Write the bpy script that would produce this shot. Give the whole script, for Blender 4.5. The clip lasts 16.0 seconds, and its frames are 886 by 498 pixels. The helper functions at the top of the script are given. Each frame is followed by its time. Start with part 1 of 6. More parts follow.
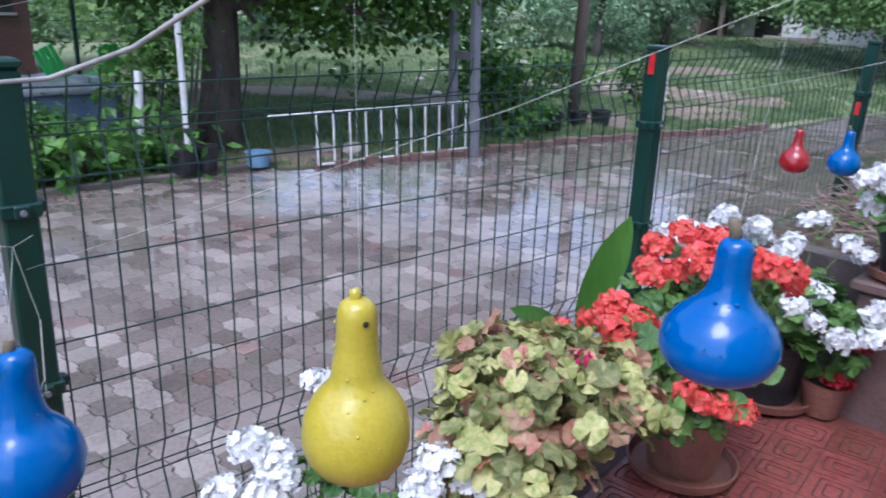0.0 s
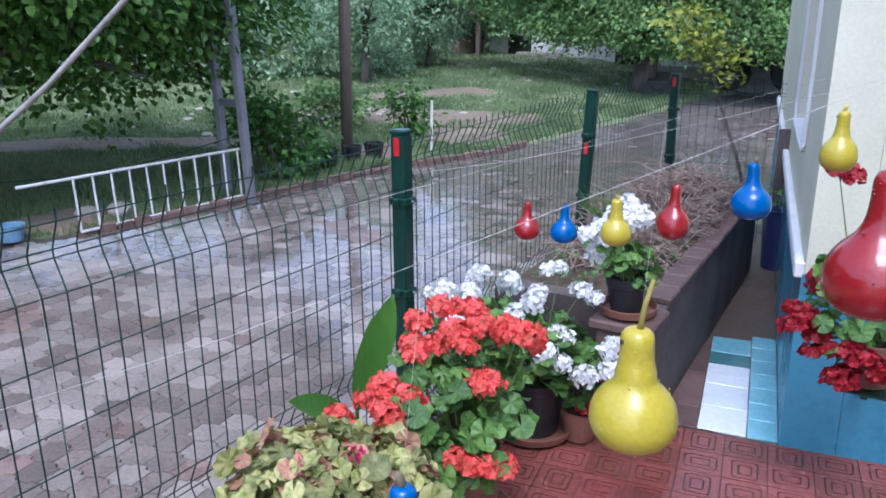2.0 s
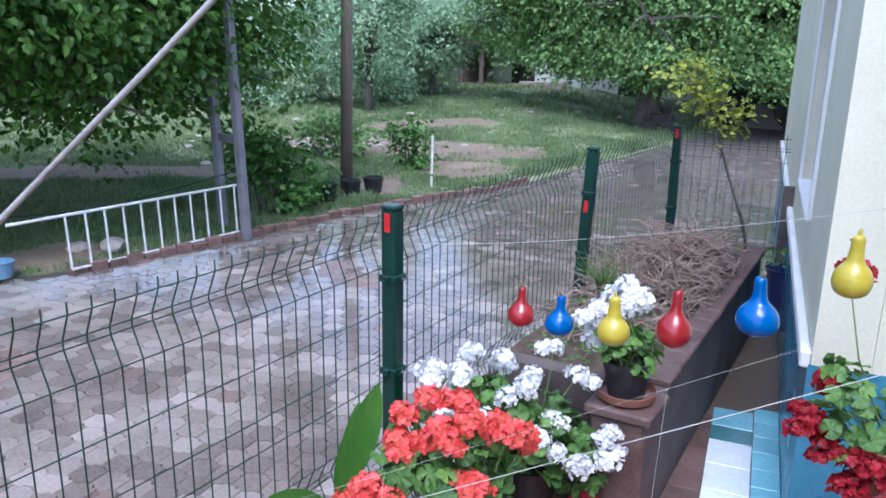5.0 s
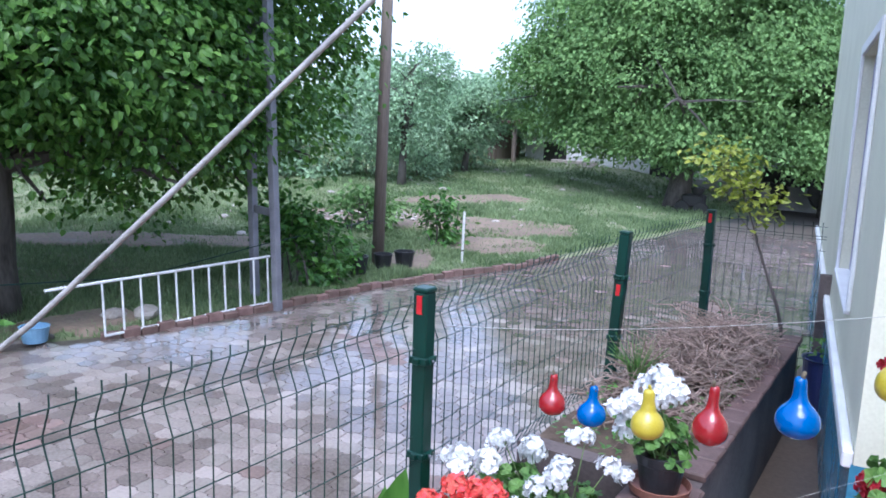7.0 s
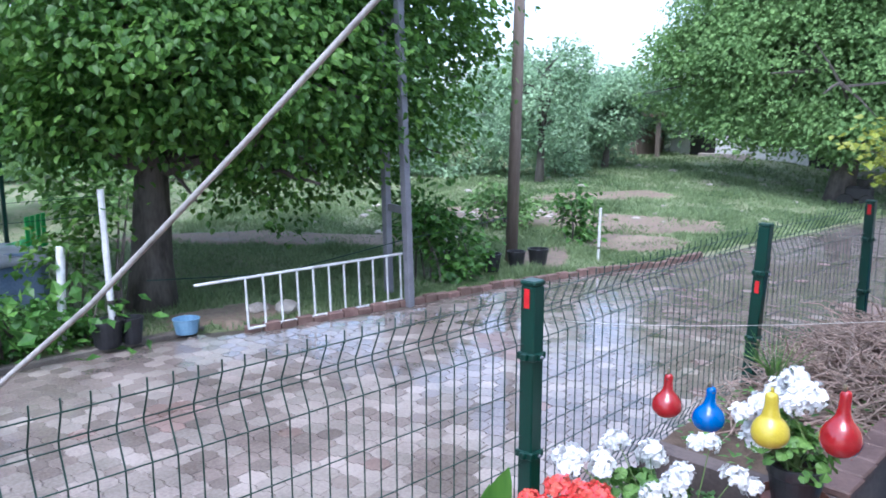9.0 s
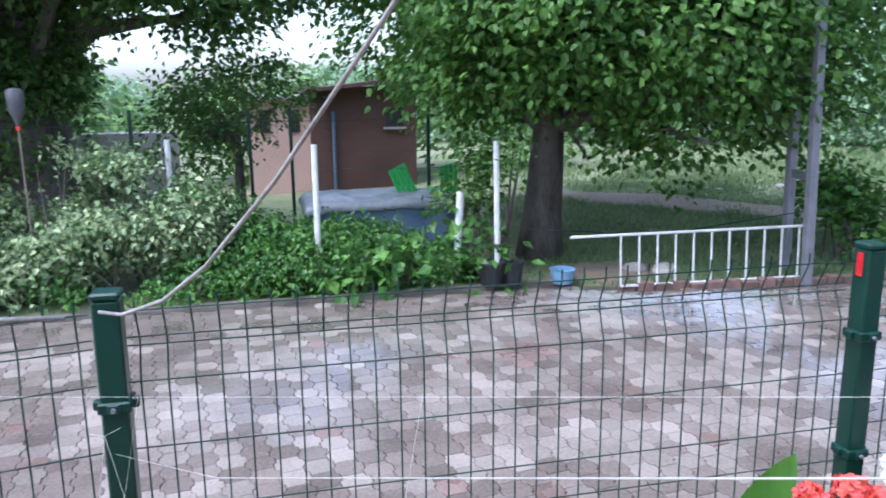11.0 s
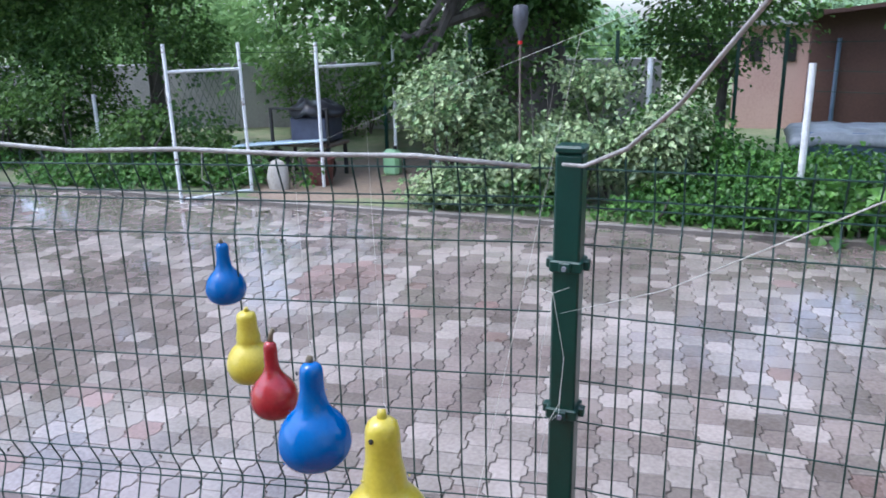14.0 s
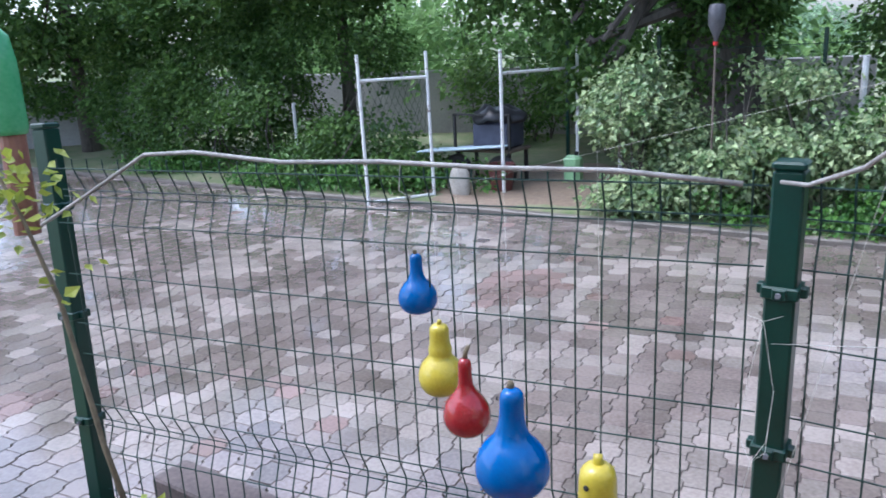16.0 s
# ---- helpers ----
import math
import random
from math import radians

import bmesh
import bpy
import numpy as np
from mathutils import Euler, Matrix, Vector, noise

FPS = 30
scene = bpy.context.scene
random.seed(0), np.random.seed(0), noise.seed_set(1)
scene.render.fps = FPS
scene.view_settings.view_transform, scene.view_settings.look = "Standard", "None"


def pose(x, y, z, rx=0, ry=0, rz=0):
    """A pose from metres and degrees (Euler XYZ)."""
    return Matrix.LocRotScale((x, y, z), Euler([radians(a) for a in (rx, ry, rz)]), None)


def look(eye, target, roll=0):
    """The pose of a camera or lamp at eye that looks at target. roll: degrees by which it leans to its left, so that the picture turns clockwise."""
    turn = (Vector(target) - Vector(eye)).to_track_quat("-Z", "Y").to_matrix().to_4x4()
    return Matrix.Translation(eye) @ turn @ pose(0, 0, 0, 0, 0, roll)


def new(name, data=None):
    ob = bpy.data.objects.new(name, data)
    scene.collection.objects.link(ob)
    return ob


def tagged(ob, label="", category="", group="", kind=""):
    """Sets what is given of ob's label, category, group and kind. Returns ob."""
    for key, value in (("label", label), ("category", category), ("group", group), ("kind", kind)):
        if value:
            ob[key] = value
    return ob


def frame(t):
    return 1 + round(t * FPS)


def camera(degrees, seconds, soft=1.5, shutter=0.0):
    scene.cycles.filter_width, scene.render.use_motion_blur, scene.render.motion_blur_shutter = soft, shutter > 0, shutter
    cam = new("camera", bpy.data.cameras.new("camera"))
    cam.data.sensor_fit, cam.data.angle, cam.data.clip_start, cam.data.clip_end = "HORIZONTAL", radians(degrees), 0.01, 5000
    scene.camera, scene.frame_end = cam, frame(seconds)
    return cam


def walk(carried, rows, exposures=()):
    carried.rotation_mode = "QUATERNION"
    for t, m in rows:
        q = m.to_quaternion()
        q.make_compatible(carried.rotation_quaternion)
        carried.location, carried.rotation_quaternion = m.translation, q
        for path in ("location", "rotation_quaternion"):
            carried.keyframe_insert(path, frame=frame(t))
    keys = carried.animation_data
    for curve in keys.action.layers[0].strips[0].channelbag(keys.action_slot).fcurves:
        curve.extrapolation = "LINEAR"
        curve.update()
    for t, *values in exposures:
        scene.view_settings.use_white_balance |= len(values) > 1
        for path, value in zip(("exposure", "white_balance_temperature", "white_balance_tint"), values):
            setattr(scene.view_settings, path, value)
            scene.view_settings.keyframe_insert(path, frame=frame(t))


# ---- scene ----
cam = camera(60.4, 16.0, soft=1.7, shutter=0.2)
PATH = [
    (0, (1.915, -0.345, 0.147), (0.513, 0.941, -0.468), 1.9),
    (0.5, (1.944, -0.367, 0.22), (0.768, 1.111, -0.439), 1.2),
    (1, (1.96, -0.374, 0.276), (0.889, 1.174, -0.399), -0.5),
    (1.5, (2.011, -0.332, 0.384), (0.983, 1.278, -0.207), -0.0),
    (2, (2.049, -0.319, 0.472), (1.045, 1.315, -0.096), -0.3),
    (2.5, (2.039, -0.258, 0.565), (0.979, 1.339, -0.005), -0.5),
    (3, (2.005, -0.155, 0.659), (0.99, 1.479, 0.112), 0.7),
    (5.5, (1.968, -0.117, 0.694), (0.954, 1.529, 0.18), 0.9),
    (6, (1.962, -0.115, 0.706), (0.924, 1.52, 0.205), 1.2),
    (6.5, (1.968, -0.124, 0.73), (0.892, 1.512, 0.322), 1.8),
    (7, (1.958, -0.127, 0.737), (0.855, 1.509, 0.406), 2.0),
    (7.5, (1.92, -0.131, 0.721), (0.779, 1.485, 0.425), 1.9),
    (8, (1.893, -0.135, 0.704), (0.719, 1.456, 0.405), 1.4),
    (10.5, (2.269, 0.476, 0.614), (0.45, 1.206, 0.218), -1.0),
    (11, (2.237, 0.512, 0.548), (0.334, 0.969, 0.136), -0.6),
    (11.5, (2.244, 0.497, 0.521), (0.303, 0.709, 0.089), -0.5),
    (12, (2.174, 0.496, 0.433), (0.225, 0.477, -0.017), -0.5),
    (12.5, (2.132, 0.528, 0.318), (0.206, 0.267, -0.155), -0.2),
    (13, (2.099, 0.538, 0.295), (0.206, 0.135, -0.208), -0.4),
    (13.5, (2.085, 0.515, 0.296), (0.241, -0.048, -0.237), -0.8),
    (14, (2.055, 0.493, 0.298), (0.263, -0.208, -0.245), -1.2),
    (14.5, (2.039, 0.475, 0.304), (0.304, -0.359, -0.237), -1.4),
    (15, (2.036, 0.461, 0.311), (0.349, -0.474, -0.219), -2.1),
    (15.5, (2.049, 0.449, 0.31), (0.392, -0.542, -0.211), -1.9),
    (16, (2.034, 0.421, 0.321), (0.449, -0.683, -0.197), -2.9),
]
walk(cam, [(t, look(eye, target, roll)) for t, eye, target, roll in PATH], [(0, 1.1, 5350, 17), (3, 1.2, 5250, 15), (5.5, 1.34, 5250, 15), (10.5, 1.64, 5350, 14), (12.5, 1.57, 5430, 14), (14.5, 1.46, 5450, 13), (16, 1.42, 5450, 13)])

# ---- light ----
world = bpy.data.worlds.new("overcast")
scene.world = world
world.use_nodes = True
wn = world.node_tree
bg = wn.nodes["Background"]
sky = wn.nodes.new("ShaderNodeTexSky")
sky.sky_type = "NISHITA"
sky.sun_disc = False
sky.sun_elevation, sky.sun_rotation = radians(61), radians(157)
sky.air_density, sky.dust_density = 1.0, 2.5
veil = wn.nodes.new("ShaderNodeHueSaturation")
veil.inputs["Saturation"].default_value = 0.6
wn.links.new(sky.outputs["Color"], veil.inputs["Color"])
wn.links.new(veil.outputs["Color"], bg.inputs["Color"])
bg.inputs["Strength"].default_value = 0.15
sun_data = bpy.data.lights.new("sun", "SUN")
sun_data.energy, sun_data.angle, sun_data.color = 0.7, radians(25), (1.0, 0.97, 0.93)
sun = new("sun", sun_data)
sun.matrix_world = look((3, -7, 14), (0, 0, 0))

GROUND = -1.75      # paved yard
TERRACE = -1.56     # red tiled terrace
rnd = random.Random(7)


# ---- mesh building ----
class Geo:
    """Gathers vertices and faces of one mesh."""

    def __init__(self):
        self.v, self.f = [], []

    def add(self, verts, faces):
        o = len(self.v)
        self.v += [tuple(p) for p in verts]
        self.f += [tuple(i + o for i in f) for f in faces]
        return self

    def box(self, c, s, m=None, b=0.0):
        """A box with chamfered vertical and top edges when b > 0."""
        x, y, z = s[0] / 2, s[1] / 2, s[2] / 2
        if b > 0:
            b = min(b, x * 0.9, y * 0.9, z * 0.9)
            ring = [(-x + b, -y), (x - b, -y), (x, -y + b), (x, y - b), (x - b, y), (-x + b, y), (-x, y - b), (-x, -y + b)]
            inner = [(p * (x - b) / x, q * (y - b) / y) for p, q in ring]
            vs = [(p, q, -z + b) for p, q in ring] + [(p, q, z - b) for p, q in ring] + [(p, q, z) for p, q in inner] + [(p, q, -z) for p, q in inner]
            fs = []
            for i in range(8):
                j = (i + 1) % 8
                fs += [(i, j, 8 + j, 8 + i), (8 + i, 8 + j, 16 + j, 16 + i), (24 + i, 24 + j, j, i)]
            fs += [tuple(range(16, 24)), tuple(range(31, 23, -1))]
        else:
            vs = [(i, j, k) for k in (-z, z) for i, j in ((-x, -y), (x, -y), (x, y), (-x, y))]
            fs = [(0, 3, 2, 1), (4, 5, 6, 7), (0, 1, 5, 4), (1, 2, 6, 5), (2, 3, 7, 6), (3, 0, 4, 7)]
        mm = Matrix.Translation(c) @ (m or Matrix())
        return self.add([mm @ Vector(p) for p in vs], fs)

    def tube(self, pts, r, seg=6, cap=True):
        """A tube along points; r is one radius or one for each point."""
        pts = [Vector(p) for p in pts]
        rs = r if isinstance(r, (list, tuple)) else [r] * len(pts)
        vs, fs = [], []
        side = None
        for i, p in enumerate(pts):
            d = (pts[min(i + 1, len(pts) - 1)] - pts[max(i - 1, 0)])
            d = d.normalized() if d.length > 1e-9 else Vector((0, 0, 1))
            if side is None:
                side = d.orthogonal().normalized()
            side = (side - d * side.dot(d)).normalized()
            up = d.cross(side)
            for k in range(seg):
                a = 2 * math.pi * k / seg
                vs.append(p + (side * math.cos(a) + up * math.sin(a)) * rs[i])
        for i in range(len(pts) - 1):
            for k in range(seg):
                a, b = i * seg + k, i * seg + (k + 1) % seg
                fs.append((a, b, b + seg, a + seg))
        if cap:
            fs += [tuple(range(seg - 1, -1, -1)), tuple(range((len(pts) - 1) * seg, len(pts) * seg))]
        return self.add(vs, fs)

    def lathe(self, prof, c=(0, 0, 0), seg=24, m=None):
        """Turned about z: prof is (radius, z) from one end to the other."""
        vs, fs = [], []
        mm = Matrix.Translation(c) @ (m or Matrix())
        for r, z in prof:
            for k in range(seg):
                a = 2 * math.pi * k / seg
                vs.append(mm @ Vector((r * math.cos(a), r * math.sin(a), z)))
        for i in range(len(prof) - 1):
            for k in range(seg):
                a, b = i * seg + k, i * seg + (k + 1) % seg
                fs.append((a, b, b + seg, a + seg))
        fs += [tuple(range(seg - 1, -1, -1)), tuple(range((len(prof) - 1) * seg, len(prof) * seg))]
        return self.add(vs, fs)

    def leaf(self, p, d, n, ln, wd, fold=0.15, plain=False):
        """A folded pointed leaf from p along d, n about its upper side."""
        d = Vector(d).normalized()
        s = d.cross(Vector(n))
        s = s.normalized() if s.length > 1e-6 else d.orthogonal().normalized()
        u = s.cross(d)
        p = Vector(p)
        mid = p + d * ln * 0.42 - u * fold * wd
        l, r = p + d * ln * 0.36 + s * wd / 2, p + d * ln * 0.36 - s * wd / 2
        t = p + d * ln - u * ln * 0.14
        if plain:
            return self.add([p, r + u * fold * wd, t, l + u * fold * wd], [(0, 1, 2), (0, 2, 3)])
        if fold < 0:
            b, c = p + d * ln * 0.16 + u * wd * 0.1, p + d * ln * 0.66 + u * wd * 0.08
            return self.add([p, b - s * wd * 0.46, c - s * wd * 0.4, t, c + s * wd * 0.4, b + s * wd * 0.46], [(0, 1, 2), (0, 2, 3), (0, 3, 4), (0, 4, 5)])
        return self.add([p, r, t, l, mid], [(0, 1, 4), (1, 2, 4), (2, 3, 4), (3, 0, 4)])

    def mesh(self, name, mat, smooth=False):
        me = bpy.data.meshes.new(name)
        me.from_pydata(self.v, [], self.f)
        if mat:
            me.materials.append(mat)
        if smooth:
            me.polygons.foreach_set("use_smooth", [True] * len(me.polygons))
        me.update()
        return me


def thing(name, label, category, group="", at=(0, 0, 0), turn=0.0, kind=""):
    ob = tagged(new(name), label, category, group, kind)
    ob.matrix_basis = pose(*at, 0, 0, turn)
    ob.empty_display_size = 0.1
    return ob


def part(name, geo, mat, parent, label="", smooth=False, m=None):
    me = geo if isinstance(geo, bpy.types.Mesh) else geo.mesh(name, mat, smooth)
    ob = new(name, me)
    ob.parent = parent
    if m is not None:
        ob.matrix_basis = m
    return tagged(ob, label) if label else ob


def solid(name, geo, mat, label, category="", kind="", group="", smooth=False):
    return tagged(new(name, geo.mesh(name, mat, smooth)), label, category, group, kind)


# ---- materials ----
def mat(name, a, b, scale=6.0, rough=0.6, bump=0.2, fine=60.0, metal=0.0, rand=0.0, island=0.0, thin=0.0, rough_var=0.0, stretch=(1, 1, 1), coat=0.0, local=False):
    """Two colours mixed by noise at a coarse and a fine scale, with relief. rand/island: change of value from object to object or piece to piece."""
    m = bpy.data.materials.new(name)
    m.use_nodes = True
    nt = m.node_tree
    bs = nt.nodes["Principled BSDF"]
    L = nt.links.new
    co = nt.nodes.new("ShaderNodeTexCoord")
    mp = nt.nodes.new("ShaderNodeMapping")
    mp.inputs["Scale"].default_value = stretch
    L(co.outputs["Object"], mp.inputs["Vector"])
    if not local:
        ge = nt.nodes.new("ShaderNodeNewGeometry")
        L(ge.outputs["Position"], mp.inputs["Vector"])
    n1 = nt.nodes.new("ShaderNodeTexNoise")
    n1.inputs["Scale"].default_value, n1.inputs["Detail"].default_value = scale, 5
    n2 = nt.nodes.new("ShaderNodeTexNoise")
    n2.inputs["Scale"].default_value, n2.inputs["Detail"].default_value = fine, 3
    L(mp.outputs["Vector"], n1.inputs["Vector"])
    L(mp.outputs["Vector"], n2.inputs["Vector"])
    av = nt.nodes.new("ShaderNodeMath")
    av.operation = "MULTIPLY_ADD"
    L(n2.outputs["Fac"], av.inputs[0])
    av.inputs[1].default_value = 0.6
    L(n1.outputs["Fac"], av.inputs[2])
    ramp = nt.nodes.new("ShaderNodeValToRGB")
    ramp.color_ramp.elements[0].position, ramp.color_ramp.elements[1].position = 0.5, 0.95
    ramp.color_ramp.elements[0].color, ramp.color_ramp.elements[1].color = (*a, 1), (*b, 1)
    L(av.outputs[0], ramp.inputs["Fac"])
    col = ramp.outputs["Color"]
    if rand or island:
        if rand:
            src = nt.nodes.new("ShaderNodeObjectInfo").outputs["Random"]
        else:
            src = nt.nodes.new("ShaderNodeNewGeometry").outputs["Random Per Island"]
        hs = nt.nodes.new("ShaderNodeHueSaturation")
        mr = nt.nodes.new("ShaderNodeMapRange")
        k = rand or island
        mr.inputs["To Min"].default_value, mr.inputs["To Max"].default_value = 1 - k, 1 + k
        L(src, mr.inputs["Value"])
        L(mr.outputs["Result"], hs.inputs["Value"])
        mh = nt.nodes.new("ShaderNodeMapRange")
        mh.inputs["To Min"].default_value, mh.inputs["To Max"].default_value = 0.5 + 0.03 * k, 0.5 - 0.03 * k
        L(src, mh.inputs["Value"])
        L(mh.outputs["Result"], hs.inputs["Hue"])
        L(col, hs.inputs["Color"])
        col = hs.outputs["Color"]
    L(col, bs.inputs["Base Color"])
    bs.inputs["Roughness"].default_value, bs.inputs["Metallic"].default_value = rough, metal
    if rough_var:
        rr = nt.nodes.new("ShaderNodeMapRange")
        rr.inputs["From Min"].default_value, rr.inputs["From Max"].default_value = 0.35, 0.65
        rr.inputs["To Min"].default_value, rr.inputs["To Max"].default_value = max(0.03, rough - rough_var), min(1, rough + rough_var)
        L(n1.outputs["Fac"], rr.inputs["Value"])
        L(rr.outputs["Result"], bs.inputs["Roughness"])
    if coat:
        bs.inputs["Coat Weight"].default_value, bs.inputs["Coat Roughness"].default_value = coat, 0.06
    if bump:
        bp = nt.nodes.new("ShaderNodeBump")
        bp.inputs["Strength"].default_value, bp.inputs["Distance"].default_value = bump, 0.004
        L(av.outputs[0], bp.inputs["Height"])
        L(bp.outputs["Normal"], bs.inputs["Normal"])
    if thin:
        tr = nt.nodes.new("ShaderNodeBsdfTranslucent")
        mx = nt.nodes.new("ShaderNodeMixShader")
        mx.inputs["Fac"].default_value = thin
        L(col, tr.inputs["Color"])
        L(bs.outputs["BSDF"], mx.inputs[1])
        L(tr.outputs["BSDF"], mx.inputs[2])
        L(mx.outputs["Shader"], nt.nodes["Material Output"].inputs["Surface"])
    return m


M_post = mat("green_powder_coat", (0.003, 0.028, 0.019), (0.005, 0.042, 0.029), 4, 0.32, 0.05, 90)
M_wire = mat("dark_green_wire", (0.003, 0.024, 0.017), (0.005, 0.036, 0.026), 10, 0.5, 0.0)
M_red_tape = mat("red_reflector", (0.5, 0.01, 0.02), (0.6, 0.03, 0.03), 30, 0.3, 0.0)
M_paver = mat("wet_concrete_paver", (0.128, 0.102, 0.088), (0.245, 0.203, 0.178), 1.6, 0.085, 0.12, 45, rand=0.22, rough_var=0.07, coat=0.35)
M_paver_far = mat("wet_concrete_paver_far", (0.128, 0.102, 0.088), (0.245, 0.203, 0.178), 1.6, 0.085, 0.12, 45, island=0.22, rough_var=0.07, coat=0.35)
M_paver_dry = mat("drained_concrete_paver", (0.195, 0.164, 0.143), (0.345, 0.298, 0.263), 1.6, 0.11, 0.2, 45, rand=0.18, rough_var=0.1)
M_paver_dry_far = mat("drained_concrete_paver_far", (0.195, 0.164, 0.143), (0.345, 0.298, 0.263), 1.6, 0.11, 0.2, 45, island=0.18, rough_var=0.1)
M_paver_red = mat("reddish_paver", (0.135, 0.092, 0.078), (0.26, 0.185, 0.16), 2.0, 0.32, 0.35, 45, rand=0.2, rough_var=0.12)
M_joint = mat("dark_wet_sand", (0.07, 0.06, 0.05), (0.13, 0.11, 0.09), 9, 0.5, 0.5, 120)
M_grass_soil = mat("grassy_earth", (0.11, 0.18, 0.06), (0.24, 0.24, 0.14), 1.3, 0.9, 1.0, 7)
M_bare = mat("bare_trodden_earth", (0.15, 0.108, 0.075), (0.28, 0.212, 0.155), 1.6, 0.8, 1.0, 14, rough_var=0.2)
M_mud = mat("wet_brown_earth", (0.09, 0.065, 0.045), (0.17, 0.13, 0.10), 1.2, 0.55, 0.6, 30, rough_var=0.2)
M_kerb = mat("reddish_kerb_brick", (0.13, 0.075, 0.06), (0.22, 0.14, 0.115), 8, 0.7, 0.5, 70, rand=0.25)
M_grass = mat("grass_blades", (0.11, 0.18, 0.07), (0.25, 0.33, 0.155), 0.5, 0.6, 0.0, 20, island=0.35, thin=0.3)
M_leaf_mul = mat("mulberry_leaf", (0.045, 0.122, 0.02), (0.135, 0.275, 0.05), 1.4, 0.42, 0.0, 20, island=0.4, thin=0.45)
M_leaf_dark = mat("dark_tree_leaf", (0.05, 0.122, 0.026), (0.12, 0.22, 0.05), 1.0, 0.5, 0.0, 20, island=0.4, thin=0.42)
# aerial haze is put into these two leaf colours by paling them
M_leaf_far = mat("haze_lightened_leaf", (0.125, 0.235, 0.072), (0.24, 0.385, 0.132), 0.6, 0.85, 0.0, 8, island=0.2, thin=0.3)
M_leaf_haze = mat("haze_paled_leaf", (0.22, 0.35, 0.19), (0.36, 0.50, 0.31), 0.6, 0.85, 0.0, 8, island=0.3, thin=0.35)
M_leaf_var = mat("variegated_leaf", (0.045, 0.18, 0.03), (0.40, 0.47, 0.26), 6.0, 0.45, 0.0, 30, island=0.6, thin=0.25)
M_leaf_ivy = mat("creeper_leaf", (0.045, 0.14, 0.025), (0.11, 0.25, 0.045), 2.5, 0.45, 0.0, 30, island=0.4, thin=0.3)
M_bark = mat("rough_bark", (0.045, 0.038, 0.033), (0.14, 0.122, 0.105), 5, 0.9, 1.0, 30, stretch=(1, 1, 0.25))
M_white_paint = mat("chipped_white_paint", (0.55, 0.54, 0.52), (0.82, 0.82, 0.82), 7, 0.5, 0.3, 60)
M_rusty_white = mat("rusty_white_paint", (0.15, 0.08, 0.05), (0.80, 0.80, 0.79), 6, 0.5, 0.3, 40)
rust = M_rusty_white.node_tree.nodes["Color Ramp"].color_ramp
rust.elements[0].position, rust.elements[1].position = 0.60, 0.68
M_steel = mat("grey_painted_steel", (0.13, 0.13, 0.15), (0.22, 0.22, 0.245), 4, 0.5, 0.2, 60)
M_wood_pole = mat("weathered_wood", (0.10, 0.075, 0.06), (0.20, 0.16, 0.13), 5, 0.85, 0.8, 50, stretch=(1, 1, 0.1))
M_cream = mat("cream_wall_paint", (0.63, 0.62, 0.47), (0.76, 0.75, 0.59), 1.5, 0.6, 0.25, 70)
M_blue_dado = mat("blue_gloss_dado", (0.038, 0.155, 0.25), (0.075, 0.28, 0.41), 1.6, 0.22, 0.3, 25, rough_var=0.1)
M_white_ledge = mat("white_plaster_ledge", (0.72, 0.71, 0.70), (0.86, 0.86, 0.85), 4, 0.55, 0.2, 60)
M_win_frame = mat("mauve_window_frame", (0.30, 0.28, 0.40), (0.42, 0.40, 0.52), 4, 0.4, 0.1)
M_red_tile = mat("red_cement_tile", (0.145, 0.038, 0.03), (0.265, 0.087, 0.07), 2.2, 0.16, 0.25, 45, rand=0.16, rough_var=0.12)
# joints between tiles, and the shade of the tile grooves as a dark colour
M_grout_shade = mat("grout_and_groove_shade", (0.04, 0.017, 0.015), (0.08, 0.036, 0.031), 12, 0.6, 0.3)
M_blue_tile = mat("turquoise_ceramic", (0.17, 0.44, 0.53), (0.28, 0.60, 0.68), 2.5, 0.15, 0.08, 40, rand=0.10)
M_white_tile = mat("white_ceramic", (0.62, 0.68, 0.74), (0.80, 0.84, 0.88), 2.5, 0.15, 0.08, 40, rand=0.04)
M_block = mat("stained_block_wall", (0.05, 0.04, 0.038), (0.135, 0.105, 0.097), 3.0, 0.75, 0.7, 40)
M_cap = mat("reddish_coping", (0.075, 0.042, 0.036), (0.16, 0.10, 0.088), 5, 0.6, 0.5, 60, rand=0.15)
M_soil = mat("potting_soil", (0.05, 0.032, 0.022), (0.12, 0.085, 0.06), 14, 0.95, 1.0, 90)
M_pink_house = mat("faded_pink_render", (0.56, 0.33, 0.28), (0.70, 0.48, 0.42), 0.8, 0.85, 0.4, 20)
M_brown_house = mat("brown_render", (0.07, 0.034, 0.029), (0.11, 0.058, 0.048), 0.8, 0.85, 0.4, 20)
M_concrete = mat("old_concrete", (0.25, 0.245, 0.24), (0.40, 0.39, 0.38), 1.2, 0.85, 0.5, 25)
M_dark = mat("dark_opening", (0.012, 0.012, 0.012), (0.03, 0.028, 0.026), 5, 0.6, 0.0)


# ---- ground ----
def strip(pts_a, pts_b, z):
    g = Geo()
    n = len(pts_a)
    g.add([(x, y, z) for x, y in pts_a] + [(x, y, z) for x, y in pts_b], [(i, i + 1, n + i + 1, n + i) for i in range(n - 1)])
    return g


